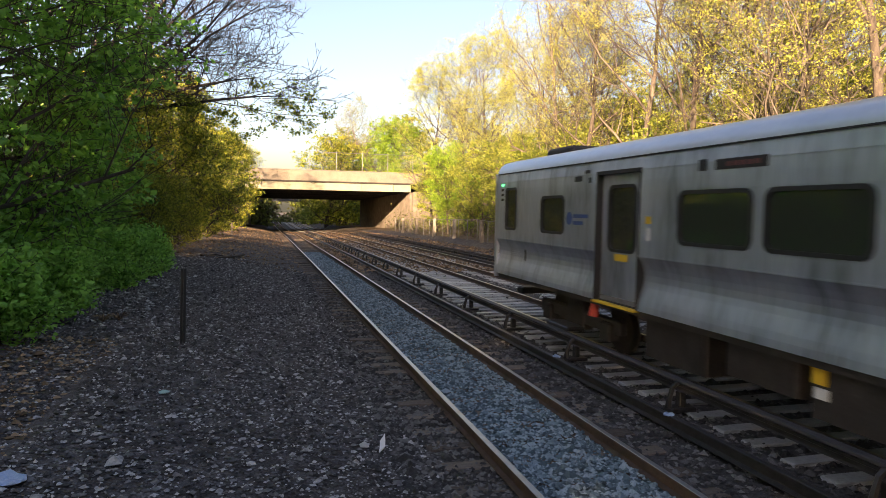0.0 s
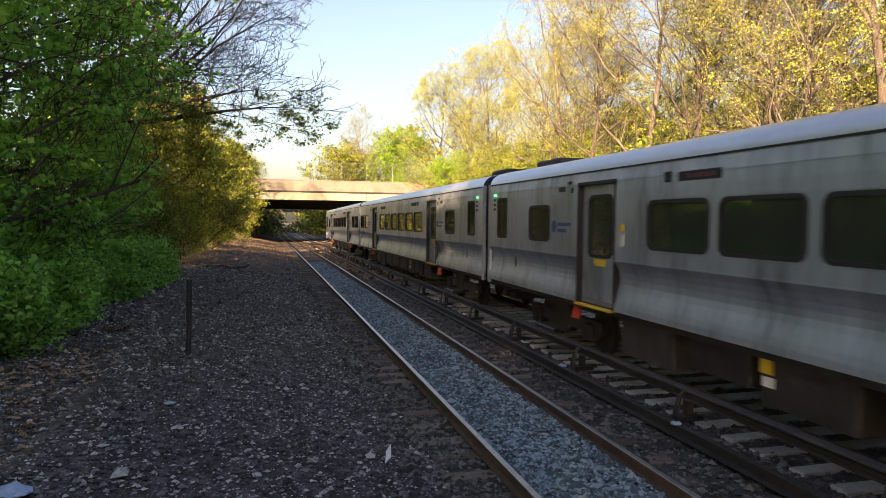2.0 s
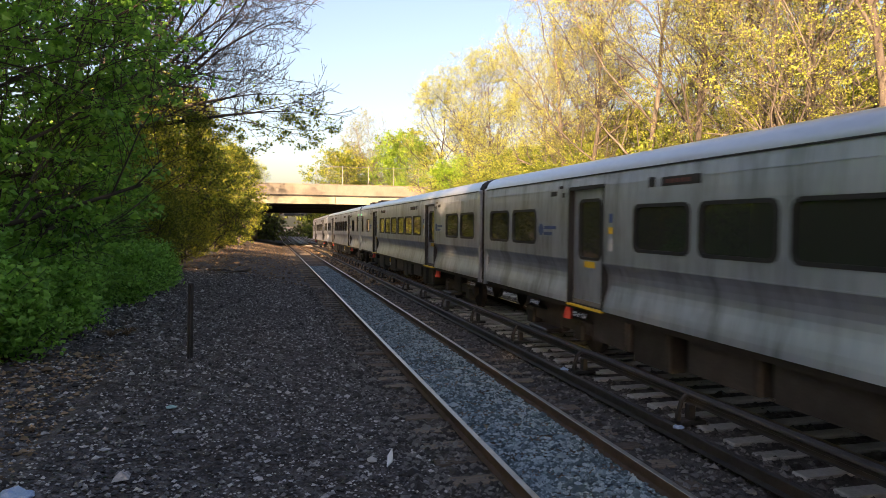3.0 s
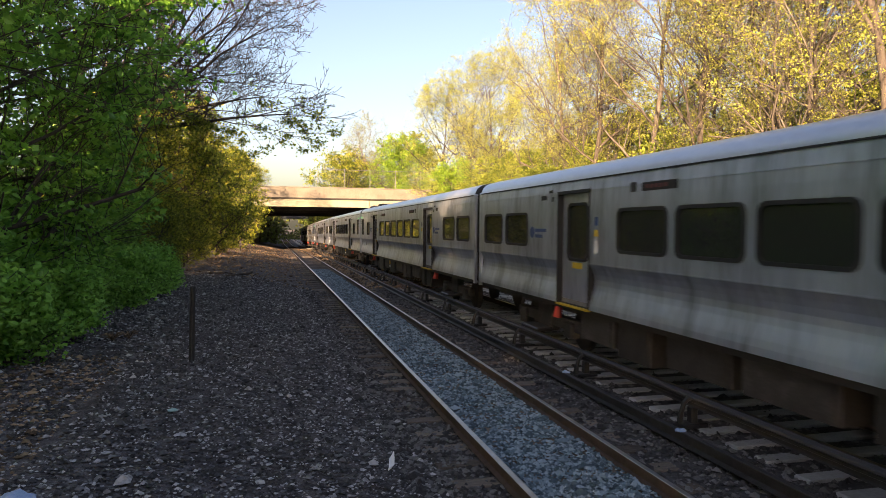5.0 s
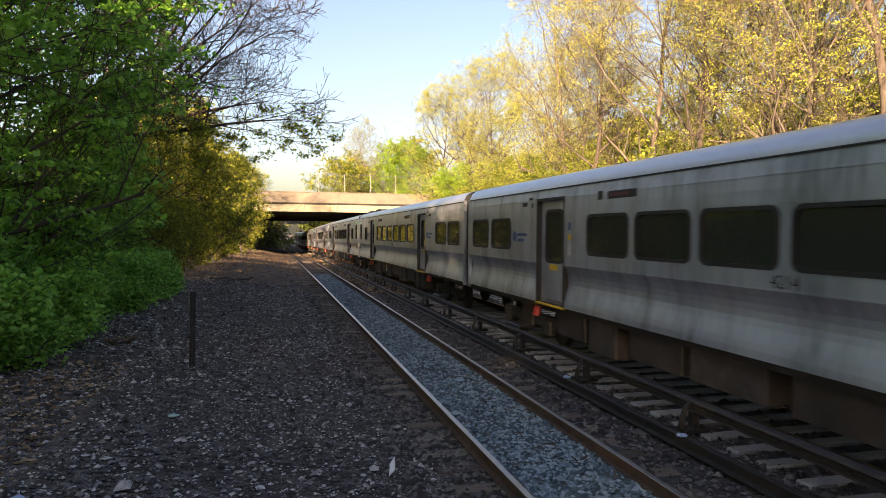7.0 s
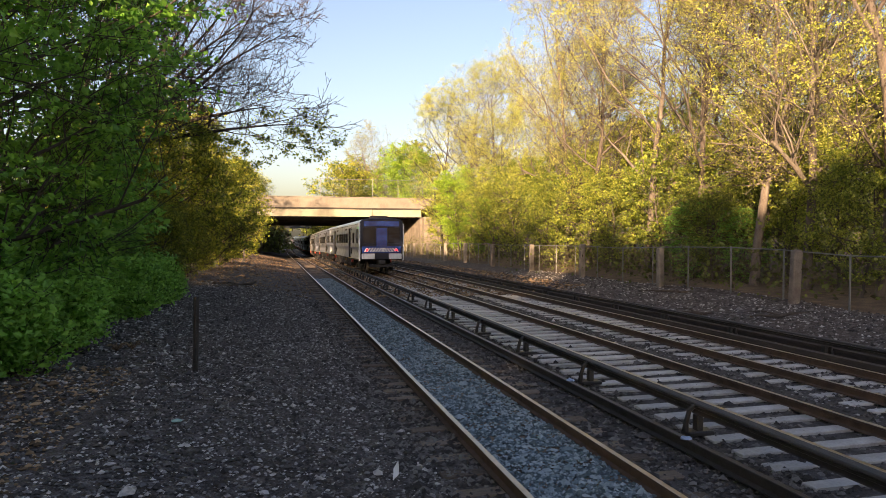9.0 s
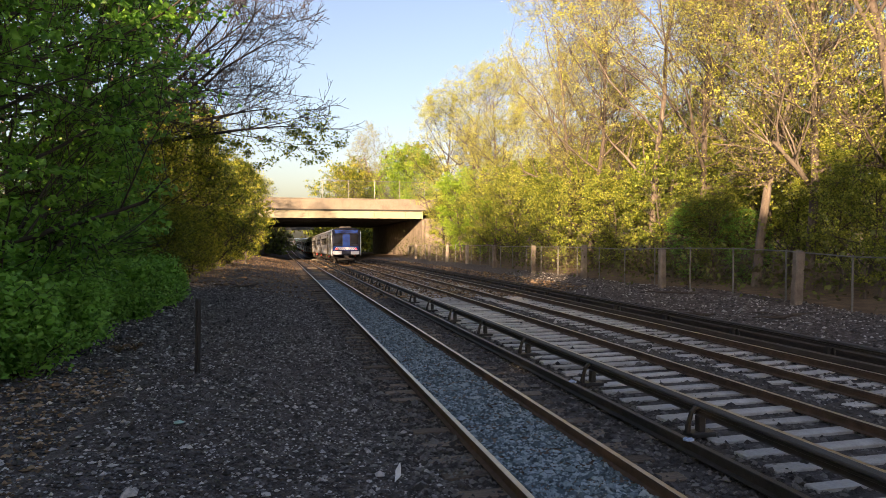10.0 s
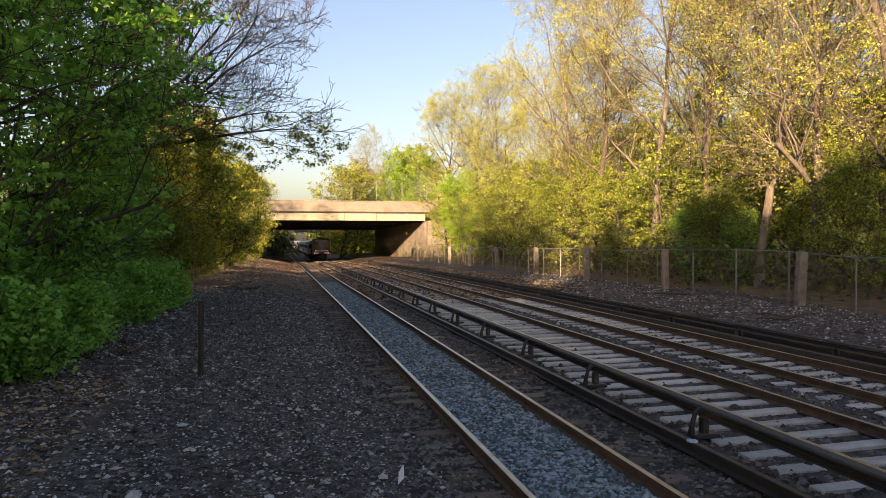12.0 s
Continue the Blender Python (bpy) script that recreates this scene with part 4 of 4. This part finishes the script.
def fan_tree(seed):
    """A trunk that leans out and splits into long limbs with fine bare twigs."""
    r = random.Random(seed)
    out = []

    def limb(p, d, length, rad, lev):
        n = 7
        pts, rr = [p.copy()], [rad]
        for i in range(n):
            d = (d + Vector((r.uniform(-1, 1), r.uniform(-1, 1), r.uniform(-.8, 1))) * .16).normalized()
            p = p + d * (length / n)
            pts.append(p.copy())
            rr.append(max(rad * (1 - .85 * (i + 1) / n), .0075))
        out.append((pts, rr, lev))
        if lev < 4:
            for k in range((0, 11, 8, 5)[lev]):
                u = r.uniform(.2, .97)
                i = min(int(u * n), n - 1)
                q = pts[i].lerp(pts[i + 1], u * n - i)
                nd = ((pts[i + 1] - pts[i]).normalized() * .8 + Vector((r.uniform(-.9, .9), r.uniform(-1.1, 1.1), r.uniform(-.7, 1.0)))).normalized()
                limb(q, nd, length * r.uniform(.3, .5), max(rr[i] * .5, .01), lev + 1)

    limb(Vector((0, 0, -.3)), Vector((.28, 0, 1)).normalized(), 6.0, .2, 0)
    top = out[0][0][-2]
    for d, ln in (((1, .1, .2), 6.6), ((1, -.2, .5), 7.0), ((.75, .2, 1), 7.2), ((.35, -.1, 1), 7.0), ((.05, .3, 1), 6.5), ((1, .35, .8), 7.0)):
        limb(top.copy(), Vector(d).normalized(), ln, .1, 1)
    return out


def wood_mesh(name, limbs, mat, min_r=0.0):
    s = Shape()
    for pts, rr, lev in limbs:
        if rr[0] < min_r:
            continue
        s.tube(pts, rr, (8, 6, 4, 3, 3)[min(lev, 4)], cap=False)
    return s.mesh(name, mat, True)


def leaf_mesh(name, limbs, mat, seed, count, size, scatter, from_level=2):
    """Leaves as small folded diamonds gathered round the twigs."""
    g = np.random.default_rng(seed)
    twigs = [l for l in limbs if l[2] >= from_level]
    segs = np.array([[tuple(a), tuple(b)] for pts, _, _ in twigs for a, b in zip(pts[1:], pts[2:])])
    w = g.gamma(.55, 1, len(segs))
    k = g.choice(len(segs), count, p=w / w.sum())
    u = g.random((count, 1))
    c = segs[k, 0] * (1 - u) + segs[k, 1] * u + g.normal(0, scatter, (count, 3))
    a = g.normal(0, 1, (count, 3))
    a[:, 2] *= .6
    a /= np.linalg.norm(a, axis=1)[:, None]
    b = np.cross(a, g.normal(0, 1, (count, 3)))
    b /= np.linalg.norm(b, axis=1)[:, None] + 1e-9
    n = np.cross(a, b)
    s = size * g.uniform(.6, 1.35, (count, 1))
    v = np.stack([c - a * s * .5, c + b * s * .36 + n * s * .1, c + a * s * .6, c - b * s * .36 + n * s * .1], 1).reshape(-1, 3)
    f = np.arange(count * 4).reshape(-1, 4)
    me = bpy.data.meshes.new(name)
    me.from_pydata(v.tolist(), [], f.tolist())
    me.materials.append(mat)
    return me


def make_tree(name, label, limbs, bark, leaf, seed, count, size, scatter, from_level=2, category="tree", group=""):
    t = thing(name, label, category, group)
    part("trunk", wood_mesh("trunk", limbs, bark), t)
    if count:
        part("crown", leaf_mesh("crown", limbs, leaf, seed, count, size, scatter, from_level), t)
    return t


def plant(kind, x, y, h, turn, sink=0.0):
    """A copy of a grown tree, h metres high."""
    k = h / kind["h"] / kind["ob"].scale.x
    return copy_thing(kind["ob"], Matrix.Translation((x, y, ground(x, y) - sink)) @ Matrix.Rotation(radians(turn), 4, "Z") @ Matrix.Scale(k, 4))


def kind_of(name, label, h, limbs, bark, leaf, seed, count, size, scatter, from_level, category, group, away):
    ob = make_tree(name, label, limbs, bark, leaf, seed, count, size, scatter, from_level, category, group)
    return {"ob": ob, "h": h, "first": True}


GROUP_R, GROUP_L = "spring trees along the fence", "trees and shrubs on the bank"
TALL = [crown_kind("spring_tree", "tall slender tree in thin yellow-green spring leaf", 20, crown_tree(11 + k, 20, .19, .22, 10, 14, (6, 5, 3), .3, .3), M["bark"], M["leaf_spring"], k, 2800, 9, .074, .17, .6, GROUP_R) for k in range(3)]
BUD = [crown_kind("budding_tree", "tall budding tree with many bare twigs", 20, crown_tree(31 + k, 20, .21, .25, 9.5, 13, (7, 5, 3), .34, .28), M["bark"], M["leaf_bud"], k, 2300, 8, .066, .17, .6, GROUP_R) for k in range(2)]
ROUND = [crown_kind("leafy_tree", "broad leafy tree in fresh green", 10, crown_tree(51 + k, 10, .11, .16, 6.4, 14, (6, 4), .28, .2), M["bark"], M["leaf_fresh"], k, 1000, 9, .15, .2, .5, GROUP_R) for k in range(2)]
VIVID = [crown_kind("vivid_tree", "small tree in bright green new leaf", 10, crown_tree(55, 10, .12, .2, 5.6, 15, (6, 4), .28, .2), M["bark"], M["leaf_bright"], 5, 1100, 13, .14, .24, .5, GROUP_R)]
DARK = [crown_kind("shaded_tree", "dense dark green tree on the bank", 12, crown_tree(71 + k, 12, .1, .03, 8.4, 24, (8, 6), .22, .1), M["bark_dark"], M["leaf_dark"], k, 1150, 22, .12, .21, .35, GROUP_L) for k in range(2)]
SHRUB = [kind_of("shrub", "low bright green shrub", 1.6, grow(91 + k, 1.4, .03, .05, 1.2, 2, (14, 6, 3), up=.3), M["bark_dark"], M["leaf_shrub"], k, 3800, .1, .12, 1, "shrub", GROUP_L, 0) for k in range(2)]
BANK = [crown_kind("bank_tree", "bushy sunlit yellow-green tree on the bank", 10, crown_tree(151 + k, 10, .12, .02, 6.6, 18, (7, 5), .3, .2), M["bark_dark"], M["leaf_bank"], k, 1250, 7, .165, .21, .5, GROUP_L) for k in range(2)]
# added out of view, only to block the low sun
SHADE = [kind_of("broad_tree", "unseen broad tree added to cast shade over the tracks", 13, grow(61, 12, .2, .1, 1.0, 2, (16, 6), up=.2), M["bark"], M["leaf_dark"], 3, 7500, .42, .4, 1, "tree", GROUP_L, 0)]
FAN = fan_tree(7)
BARE = [crown_kind("bare_tree", "leaning tree with bare spreading branches and a few leaves below", 12, FAN, M["bark"], M["leaf_bank"], 1, 0, 2, .05, .08, .6, GROUP_L)]
LOW = [(pts, rr, lev) for pts, rr, lev in FAN if lev >= 3 and pts[0].z < 5.3]
part("leaves", cluster_leaves("leaves", LOW, M["leaf_bank"], 4, 280, 8, .085, .14), BARE[0]["ob"], "olive young leaves on the lower limbs")


def put(kind, x, y, h, turn, sink=0.0):
    if kind["first"]:
        kind["first"] = False
        k = h / kind["h"]
        kind["ob"].matrix_basis = Matrix.Translation((x, y, ground(x, y) - sink)) @ Matrix.Rotation(radians(turn), 4, "Z") @ Matrix.Scale(k, 4)
        return kind["ob"]
    return plant(kind, x, y, h, turn, sink)


def far_woods(name, label, cells, mat, seed, size):
    """Distant wood: a mass of leaf clumps on thin stems."""
    g = np.random.default_rng(seed)
    c = []
    for x0, x1, y0, y1, z0, z1, n in cells:
        m = max(n // 60, 1)
        hub = np.stack([g.uniform(x0, x1, m), g.uniform(y0, y1, m), z0 + (z1 - z0) * g.random(m) ** .8], 1)
        k = g.integers(0, m, n)
        c.append(hub[k] + g.normal(0, 1, (n, 3)) * np.array([1.3, 1.3, .9]))
    c = np.concatenate(c)
    n = len(c)
    a = g.normal(0, 1, (n, 3))
    a /= np.linalg.norm(a, axis=1)[:, None]
    b = np.cross(a, g.normal(0, 1, (n, 3)))
    b /= np.linalg.norm(b, axis=1)[:, None]
    s = size * g.uniform(.6, 1.4, (n, 1))
    v = np.stack([c - a * s * .5, c + b * s * .4, c + a * s * .6, c - b * s * .4], 1).reshape(-1, 3)
    me = bpy.data.meshes.new(name)
    me.from_pydata(v.tolist(), [], np.arange(n * 4).reshape(-1, 4).tolist())
    me.materials.append(mat)
    solo(name, me, label, "woods", kind="stuff")


def woods():
    r = random.Random(8)
    # the far side of the fence
    for y, x, h, kd in ((76, 22.3, 24.5, TALL[0]), (66, 22.5, 16, TALL[1]), (86, 27, 20, BUD[0]), (48, 22, 24, TALL[2]), (54, 25.5, 20, BUD[1]), (42, 21, 21, BUD[0]), (37, 22.5, 25, TALL[1]), (31, 22, 22, BUD[1]), (32, 27, 24, TALL[0]),
                        (24.7, 20.2, 21, BUD[0]), (22.8, 21.2, 22, TALL[2]), (18.8, 20.6, 22, BUD[1]), (80, 20.3, 21, TALL[2]), (72, 24.5, 23, TALL[1]), (42, 31, 23, TALL[2]), (26, 28, 22, TALL[1]), (60, 32, 24, BUD[0]), (68, 29, 22, TALL[0]), (36, 36, 23, BUD[1]), (50, 42, 24, TALL[1]), (20.5, 29, 22, TALL[0])):
        put(kd, x + bend(y)[0], y, h, r.uniform(0, 360))
    for y, x, h in ((84, 21.5, 8), (78, 20.5, 9), (66, 20.2, 8), (60, 20, 9), (55, 20.5, 9), (50, 22, 9), (46, 20, 7), (42, 21, 8), (38, 20.5, 6.5), (35, 22.5, 8), (31.5, 23, 7), (28, 20.6, 5), (26, 23, 7.5), (22, 22, 6), (19, 20, 5.5), (33, 27, 10), (40, 26, 11), (48, 28, 12), (24, 28, 10), (58, 27, 11), (70, 26, 11), (20, 26, 9), (17, 22.5, 8)):
        put(ROUND[r.randrange(2)], x + bend(y)[0], y, h, r.uniform(0, 360))
    put(VIVID[0], 20.2 + bend(72)[0], 72, 10.5, 40)
    put(VIVID[0], 19.9 + bend(63)[0], 63, 6.5, 150)
    put(DARK[1], 21.0, 30, 4.2, 60)
    put(DARK[0], 21.2, 26.6, 3.6, 200)
    far_woods("wood_edge", "dense spring wood behind the fence", ((30, 60, 15, 110, 4, 16, 44000),), M["leaf_spring"], 5, .26)
    far_woods("wood_floor", "green thicket deep in the wood", ((24, 42, 14, 100, 0, 8, 22000), (36, 72, 12, 100, 0, 8, 24000)), M["leaf_fresh"], 15, .24)
    far_woods("bank_thicket", "dark thicket behind the bank trees", ((-30, -13, 8, 62, .8, 5, 12000),), M["leaf_dark"], 16, .28)
    # near bank, shaded side
    for y, x, h, k in ((13.2, -5.1, 12, 0), (11.0, -7.6, 11, 1), (16.5, -6.6, 12.5, 1), (20.5, -7.0, 11.5, 0), (18.8, -5.0, 4.4, 1), (22.5, -5.0, 5, 0)):
        put(DARK[k], x, y, h, r.uniform(0, 360))
    put(BARE[0], -5.4, 25, 12, 0)
    put(BARE[0], -6.6, 30, 14, -20)
    for y, x, h in ((26.0, -6.0, 6.5), (29, -5.2, 6.8), (31.5, -6.6, 8), (35, -5.2, 8.5), (39.5, -5.2, 10), (43, -3.7, 8.5), (47, -5.2, 9), (54, -3.3, 8.5), (64, -3.2, 9.5), (72, -3.4, 10), (80, -4.0, 9), (92, -4.2, 6)):
        put(BANK[r.randrange(2)], x, y, h, r.uniform(0, 360))
    for k, y in enumerate((24.5, 27, 30, 33, 36.5, 41, 46.5, 53, 62, 74, 85, 96)):
        put(BANK[k % 2], -3.9 + .012 * (y - 27) + r.uniform(-.5, .4), y, r.uniform(3.0, 4.2), r.uniform(0, 360))
    for k in range(26):
        y = 9.4 + k * 0.62
        put(SHRUB[r.randrange(2)], -3.5 - r.uniform(0, .9) + .03 * (y - 8), y, r.uniform(1.0, 1.7), r.uniform(0, 360))
    for k in range(20):
        y = 8.6 + k * 0.8
        put(SHRUB[r.randrange(2)], -4.9 - r.uniform(0, .9), y, r.uniform(1.9, 2.8), r.uniform(0, 360))
    # unseen trees added behind and left of the standpoint to shade the tracks
    for k in range(9):
        x = -18.4 + 3.4 * k
        h = 7.6 if x < -13 else 11.9
        put(SHADE[0], x, -8 - .65 * (x + 20) + r.uniform(-1, 1), h + r.uniform(-.7, .7), r.uniform(0, 360))
        put(SHADE[0], x - .6, -13.5 - .65 * (x + 20) + r.uniform(-1, 1), h + .8 + r.uniform(-.7, .7), r.uniform(0, 360))
    for k in range(11):
        x = -17 + 2.5 * k
        put(SHADE[0], x, -7 - .65 * (x + 8) + r.uniform(-.6, .6), 4.6 + r.uniform(-.5, .5), r.uniform(0, 360), 0.6)
    for x, y, h in ((-14.5, -3.0, 9.5), (-17.5, 2.0, 9.5)):
        put(SHADE[0], x, y, h, r.uniform(0, 360))
    # two budding trees added to throw shadows onto the bridge parapet
    put(BUD[1], -4.5, 86, 12, 30)
    put(BUD[0], -6, 93, 13, 80)
    # tall trees added left of the line to keep sun off the far bridge
    for x, y in ((-8, 152), (-5, 160), (-3, 170), (-10, 168)):
        put(TALL[1], x, y, 19, r.uniform(0, 360))
    # beyond the bridge
    for x, y, h, kd in ((14.5, 156, 22, BANK[0]), (18.5, 162, 22, BANK[1]), (24, 160, 31, BUD[1]), (21, 170, 24, ROUND[1]), (30.5, 158, 26, VIVID[0]), (35, 164, 27, BANK[1]), (27, 158, 20, VIVID[0]), (-6, 175, 16, ROUND[0]), (-10, 162, 15, ROUND[1])):
        put(kd, x, y, h, r.uniform(0, 360))
    far_woods("undergrowth", "brown and green undergrowth behind the fence", ((17.9, 25, 10, 48, .3, 1.4, 9000), (19, 27, 45, 100, -.6, 1.0, 8000)), M["brush"], 9, .17)
    # darker brush colour stands in for shade on these leaf masses
    far_woods("shaded_wood", "shaded wood closing the line of track", ((-14, 20, 225, 245, -9, 6, 5000), (-14, 2.2, 152, 168, -5, 4.5, 4000), (-24, 3.5, 172, 190, -4, 8, 6000)), M["brush"], 10, .8)
    far_woods("far_wood", "distant sunlit wood beyond the bridge", ((15, 34, 186, 200, -3, 6, 7000), (12, 60, 200, 260, -6, 5, 9000), (-45, -1, 165, 280, -6, 7, 9000), (22, 45, 152, 200, -5, 6, 5000), (60, 140, 60, 220, 0, 16, 9000), (-70, -30, 70, 170, 0, 7, 9000)), M["leaf_fresh"], 6, .7)


woods()


# ---------------- stones ----------------
def stones(name, label, mat, seed, count, xr, yr, size, lift, power=1.6):
    """Loose broken stone, thickest near the standpoint."""
    g = np.random.default_rng(seed)
    base = np.array([(1, 0, 0), (0, 1, 0), (-1, 0, 0), (0, -1, 0), (0, 0, .75), (0, 0, -.6)], float)
    tri = np.array([(0, 1, 4), (1, 2, 4), (2, 3, 4), (3, 0, 4), (1, 0, 5), (2, 1, 5), (3, 2, 5), (0, 3, 5)])
    y = yr[0] + (yr[1] - yr[0]) * g.random(count) ** power
    x = g.uniform(xr[0], xr[1], count)
    s = size * np.exp(g.normal(0, .38, count))
    p = base[None] * (1 + g.uniform(-.4, .4, (count, 6, 3))) * s[:, None, None]
    p[:, :, 2] *= .75
    w = g.uniform(0, 6.2832, count)
    c_, s_ = np.cos(w)[:, None], np.sin(w)[:, None]
    px_, py_ = p[:, :, 0] * c_ - p[:, :, 1] * s_, p[:, :, 0] * s_ + p[:, :, 1] * c_
    z = np.array([ground(a, b) for a, b in zip(x, y)])
    v = np.stack([px_ + x[:, None], py_ + y[:, None], p[:, :, 2] + (z + s * .25 + lift)[:, None]], 2).reshape(-1, 3)
    f = (tri[None] + 6 * np.arange(count)[:, None, None]).reshape(-1, 3)
    me = bpy.data.meshes.new(name)
    me.from_pydata(v.tolist(), [], f.tolist())
    me.materials.append(mat)
    solo(name, me, label, "gravel", kind="stuff")


stones("bank_gravel", "loose grey and white stones on the bank", M["bank_stone"], 1, 44000, (-5.2, 1.9), (3.5, 32), .019, .004)
stones("bank_cobbles", "scattered larger pale stones on the bank", M["bank_stone"], 2, 1500, (-5.0, 1.7), (3.5, 30), .032, .004)
stones("track_gravel", "blue-grey crushed stone between the near rails", M["blue_stone"], 3, 30000, (2.6, 3.99), (4.5, 46), .023, .034)
stones("shoulder_gravel", "dark stones beside the near rails", M["ballast"], 4, 9000, (1.5, 2.5), (4.5, 30), .03, 0)
stones("cess_gravel", "dark stones between the tracks", M["ballast"], 5, 9000, (4.1, 6.2), (4.5, 30), .03, 0)
stones("sunlit_litter", "dry brown leaf litter and debris over the tracks", M["litter"], 7, 26000, (4.3, 15.0), (30, 104), .05, 0.05, 1.0)
stones("bank_litter", "dry brown leaf litter on the bank", M["litter"], 8, 5000, (-3.5, 2.2), (30, 100), .04, 0.01, 1.0)
stones("bank_leaves", "dull brown dead leaves on the bank", M["litter"], 11, 3500, (-5.5, -2.0), (4.5, 11.5), .024, .006, 1.2)
stones("crib_gravel", "dark stones between pale ties", M["ballast"], 6, 9000, (6.2, 9.0), (6, 36), .035, -.02)
stones("verge_gravel", "grey stones beside the far track", M["bank_stone"], 16, 22000, (9.0, 17.4), (7, 44), .032, 0)
stones("fine_gravel", "fine grey grit on the bank", M["bank_stone"], 17, 40000, (-5.4, 2.0), (3.5, 26), .0115, .004)


# ---------------- small things on the ground ----------------
def small_things():
    x, y = -1.2, 11.5
    ip = Shape().box(-.045, .045, -.015, .015, -.3, 1.22, c=.006).box(-.01, .01, -.05, .015, -.3, 1.21)
    solo("iron_post", ip.mesh("iron_post", M["iron"]), "dark iron post standing in the gravel bank", "post", at=pose(x, y, ground(x, y), 0, 1.0, 20))
    x, y = 1.36, 7.45
    g = Shape()
    pts = [(-.05, -.12, .01), (.03, -.05, .05), (.05, .05, .09), (.06, .14, .13), (.0, .11, .05), (-.02, .0, .03)]
    g.add(pts + [(a + .004, b, c - .012) for a, b, c in pts], [(0, 1, 5), (1, 2, 4, 5), (2, 3, 4), (6, 11, 7), (7, 11, 10, 8), (8, 10, 9)] + [(i, 6 + i, 6 + (i + 1) % 6, (i + 1) % 6) for i in range(6)])
    solo("paper_scrap", g.mesh("paper_scrap", M["paper"]), "crumpled white paper scrap on the gravel", "litter", at=pose(x, y, ground(x, y) + .02))
    for nm, lb, mt, x, y, w, sd in (("plastic_scrap", "pale blue plastic wrapped over the old rail", "blue_bag", 5.2, 7.55, .08, 1), ("plastic_scrap", "pale blue plastic caught on the old rail", "blue_bag", 5.25, 11.1, .08, 2), ("plastic_scrap", "teal plastic litter on the bank", "teal", -1.1, 8.5, .06, 3), ("plastic_scrap", "pale crumpled bag on the bank", "blue_bag", -1.85, 5.68, .14, 4), ("plastic_scrap", "small pale plastic scrap", "paper", -.55, 5.4, .06, 5)):
        rr = random.Random(sd)
        bm = bmesh.new()
        bmesh.ops.create_icosphere(bm, subdivisions=2, radius=w)
        for v in bm.verts:
            v.co = Vector((v.co.x * rr.uniform(.7, 1.2), v.co.y * rr.uniform(.6, 1.0), v.co.z * rr.uniform(.15, .5)))
        me = bpy.data.meshes.new(nm)
        bm.to_mesh(me)
        bm.free()
        me.materials.append(M[mt])
        zz = ground(x, y) + .03 if x < 4 else 0.02
        solo(nm, me, lb, "litter", at=pose(x, y, zz, 0, 0, rr.uniform(0, 180)))
    x, y = -2.2, 58
    solo('marker_post', Shape().box(-.06, .06, -.05, .05, -.2, 1.0, c=.01).mesh('marker_post', M['post_conc']), 'small pale marker post beside the track', 'post', at=pose(x, y, ground(x, y)))
    for x, y, ln, a in ((13.9, 19.5, 3.2, 80), (14.9, 17.0, 2.4, 95), (16.2, 24, 3.0, 60), (-1.3, 31, 2.2, 150)):
        rr = random.Random(int(y * 7))
        pts = [Vector((0, ln * (i / 6 - .5), .06 + .05 * rr.uniform(-1, 1))) + Vector((rr.uniform(-.1, .1), 0, 0)) for i in range(7)]
        b = Shape().tube(pts, [.06, .055, .05, .045, .04, .03, .015], 7)
        b.tube([pts[3], pts[3] + Vector((.4, .3, .12)), pts[3] + Vector((.7, .7, .1))], [.03, .02, .008], 5)
        solo("fallen_branch", b.mesh("fallen_branch", M["bark_dark"], True), "dark fallen branch lying on the gravel", "branch", at=pose(x, y, ground(x, y), 0, 0, a))
    for x, y in ((-2.6, 12.6), (-2.4, 12.9)):
        rr = random.Random(int(x * 50))
        t = Shape()
        for k in range(60):
            a, l = rr.uniform(0, 6.28), rr.uniform(.06, .22)
            t.tube([(0, 0, 0), (l * .5 * math.cos(a), l * .5 * math.sin(a), l * .7), (l * math.cos(a), l * math.sin(a), l * .6)], [.008, .007, .002], 3)
        solo("dry_tuft", t.mesh("dry_tuft", M["litter"]), "dry tan grass tuft on the bank", "grass tuft", at=pose(x, y, ground(x, y)))


small_things()


# ---------------- motion ----------------
def motions():
    times = [0.5 * i for i in range(25)]
    for k, car in enumerate(cars):
        rows = []
        for t in times:
            y = float(np.interp(t, [a for a, _ in LEAD], [b for _, b in LEAD])) - CAR_PITCH * (k + 0.5)
            (xa, za), (xb, zb) = bend(y - 9), bend(y + 9)
            yaw = math.degrees(math.atan2(xb - xa, 18))
            pit = math.degrees(math.atan2(zb - za, 18))
            m = pose(XB + (xa + xb) / 2, y, (za + zb) / 2, 0, 0, -yaw) @ pose(0, 0, 0, pit)
            if k % 2:
                m = m @ pose(0, 0, 0, 0, 0, 180)
            rows.append((t, m))
        walk(car, rows)


motions()
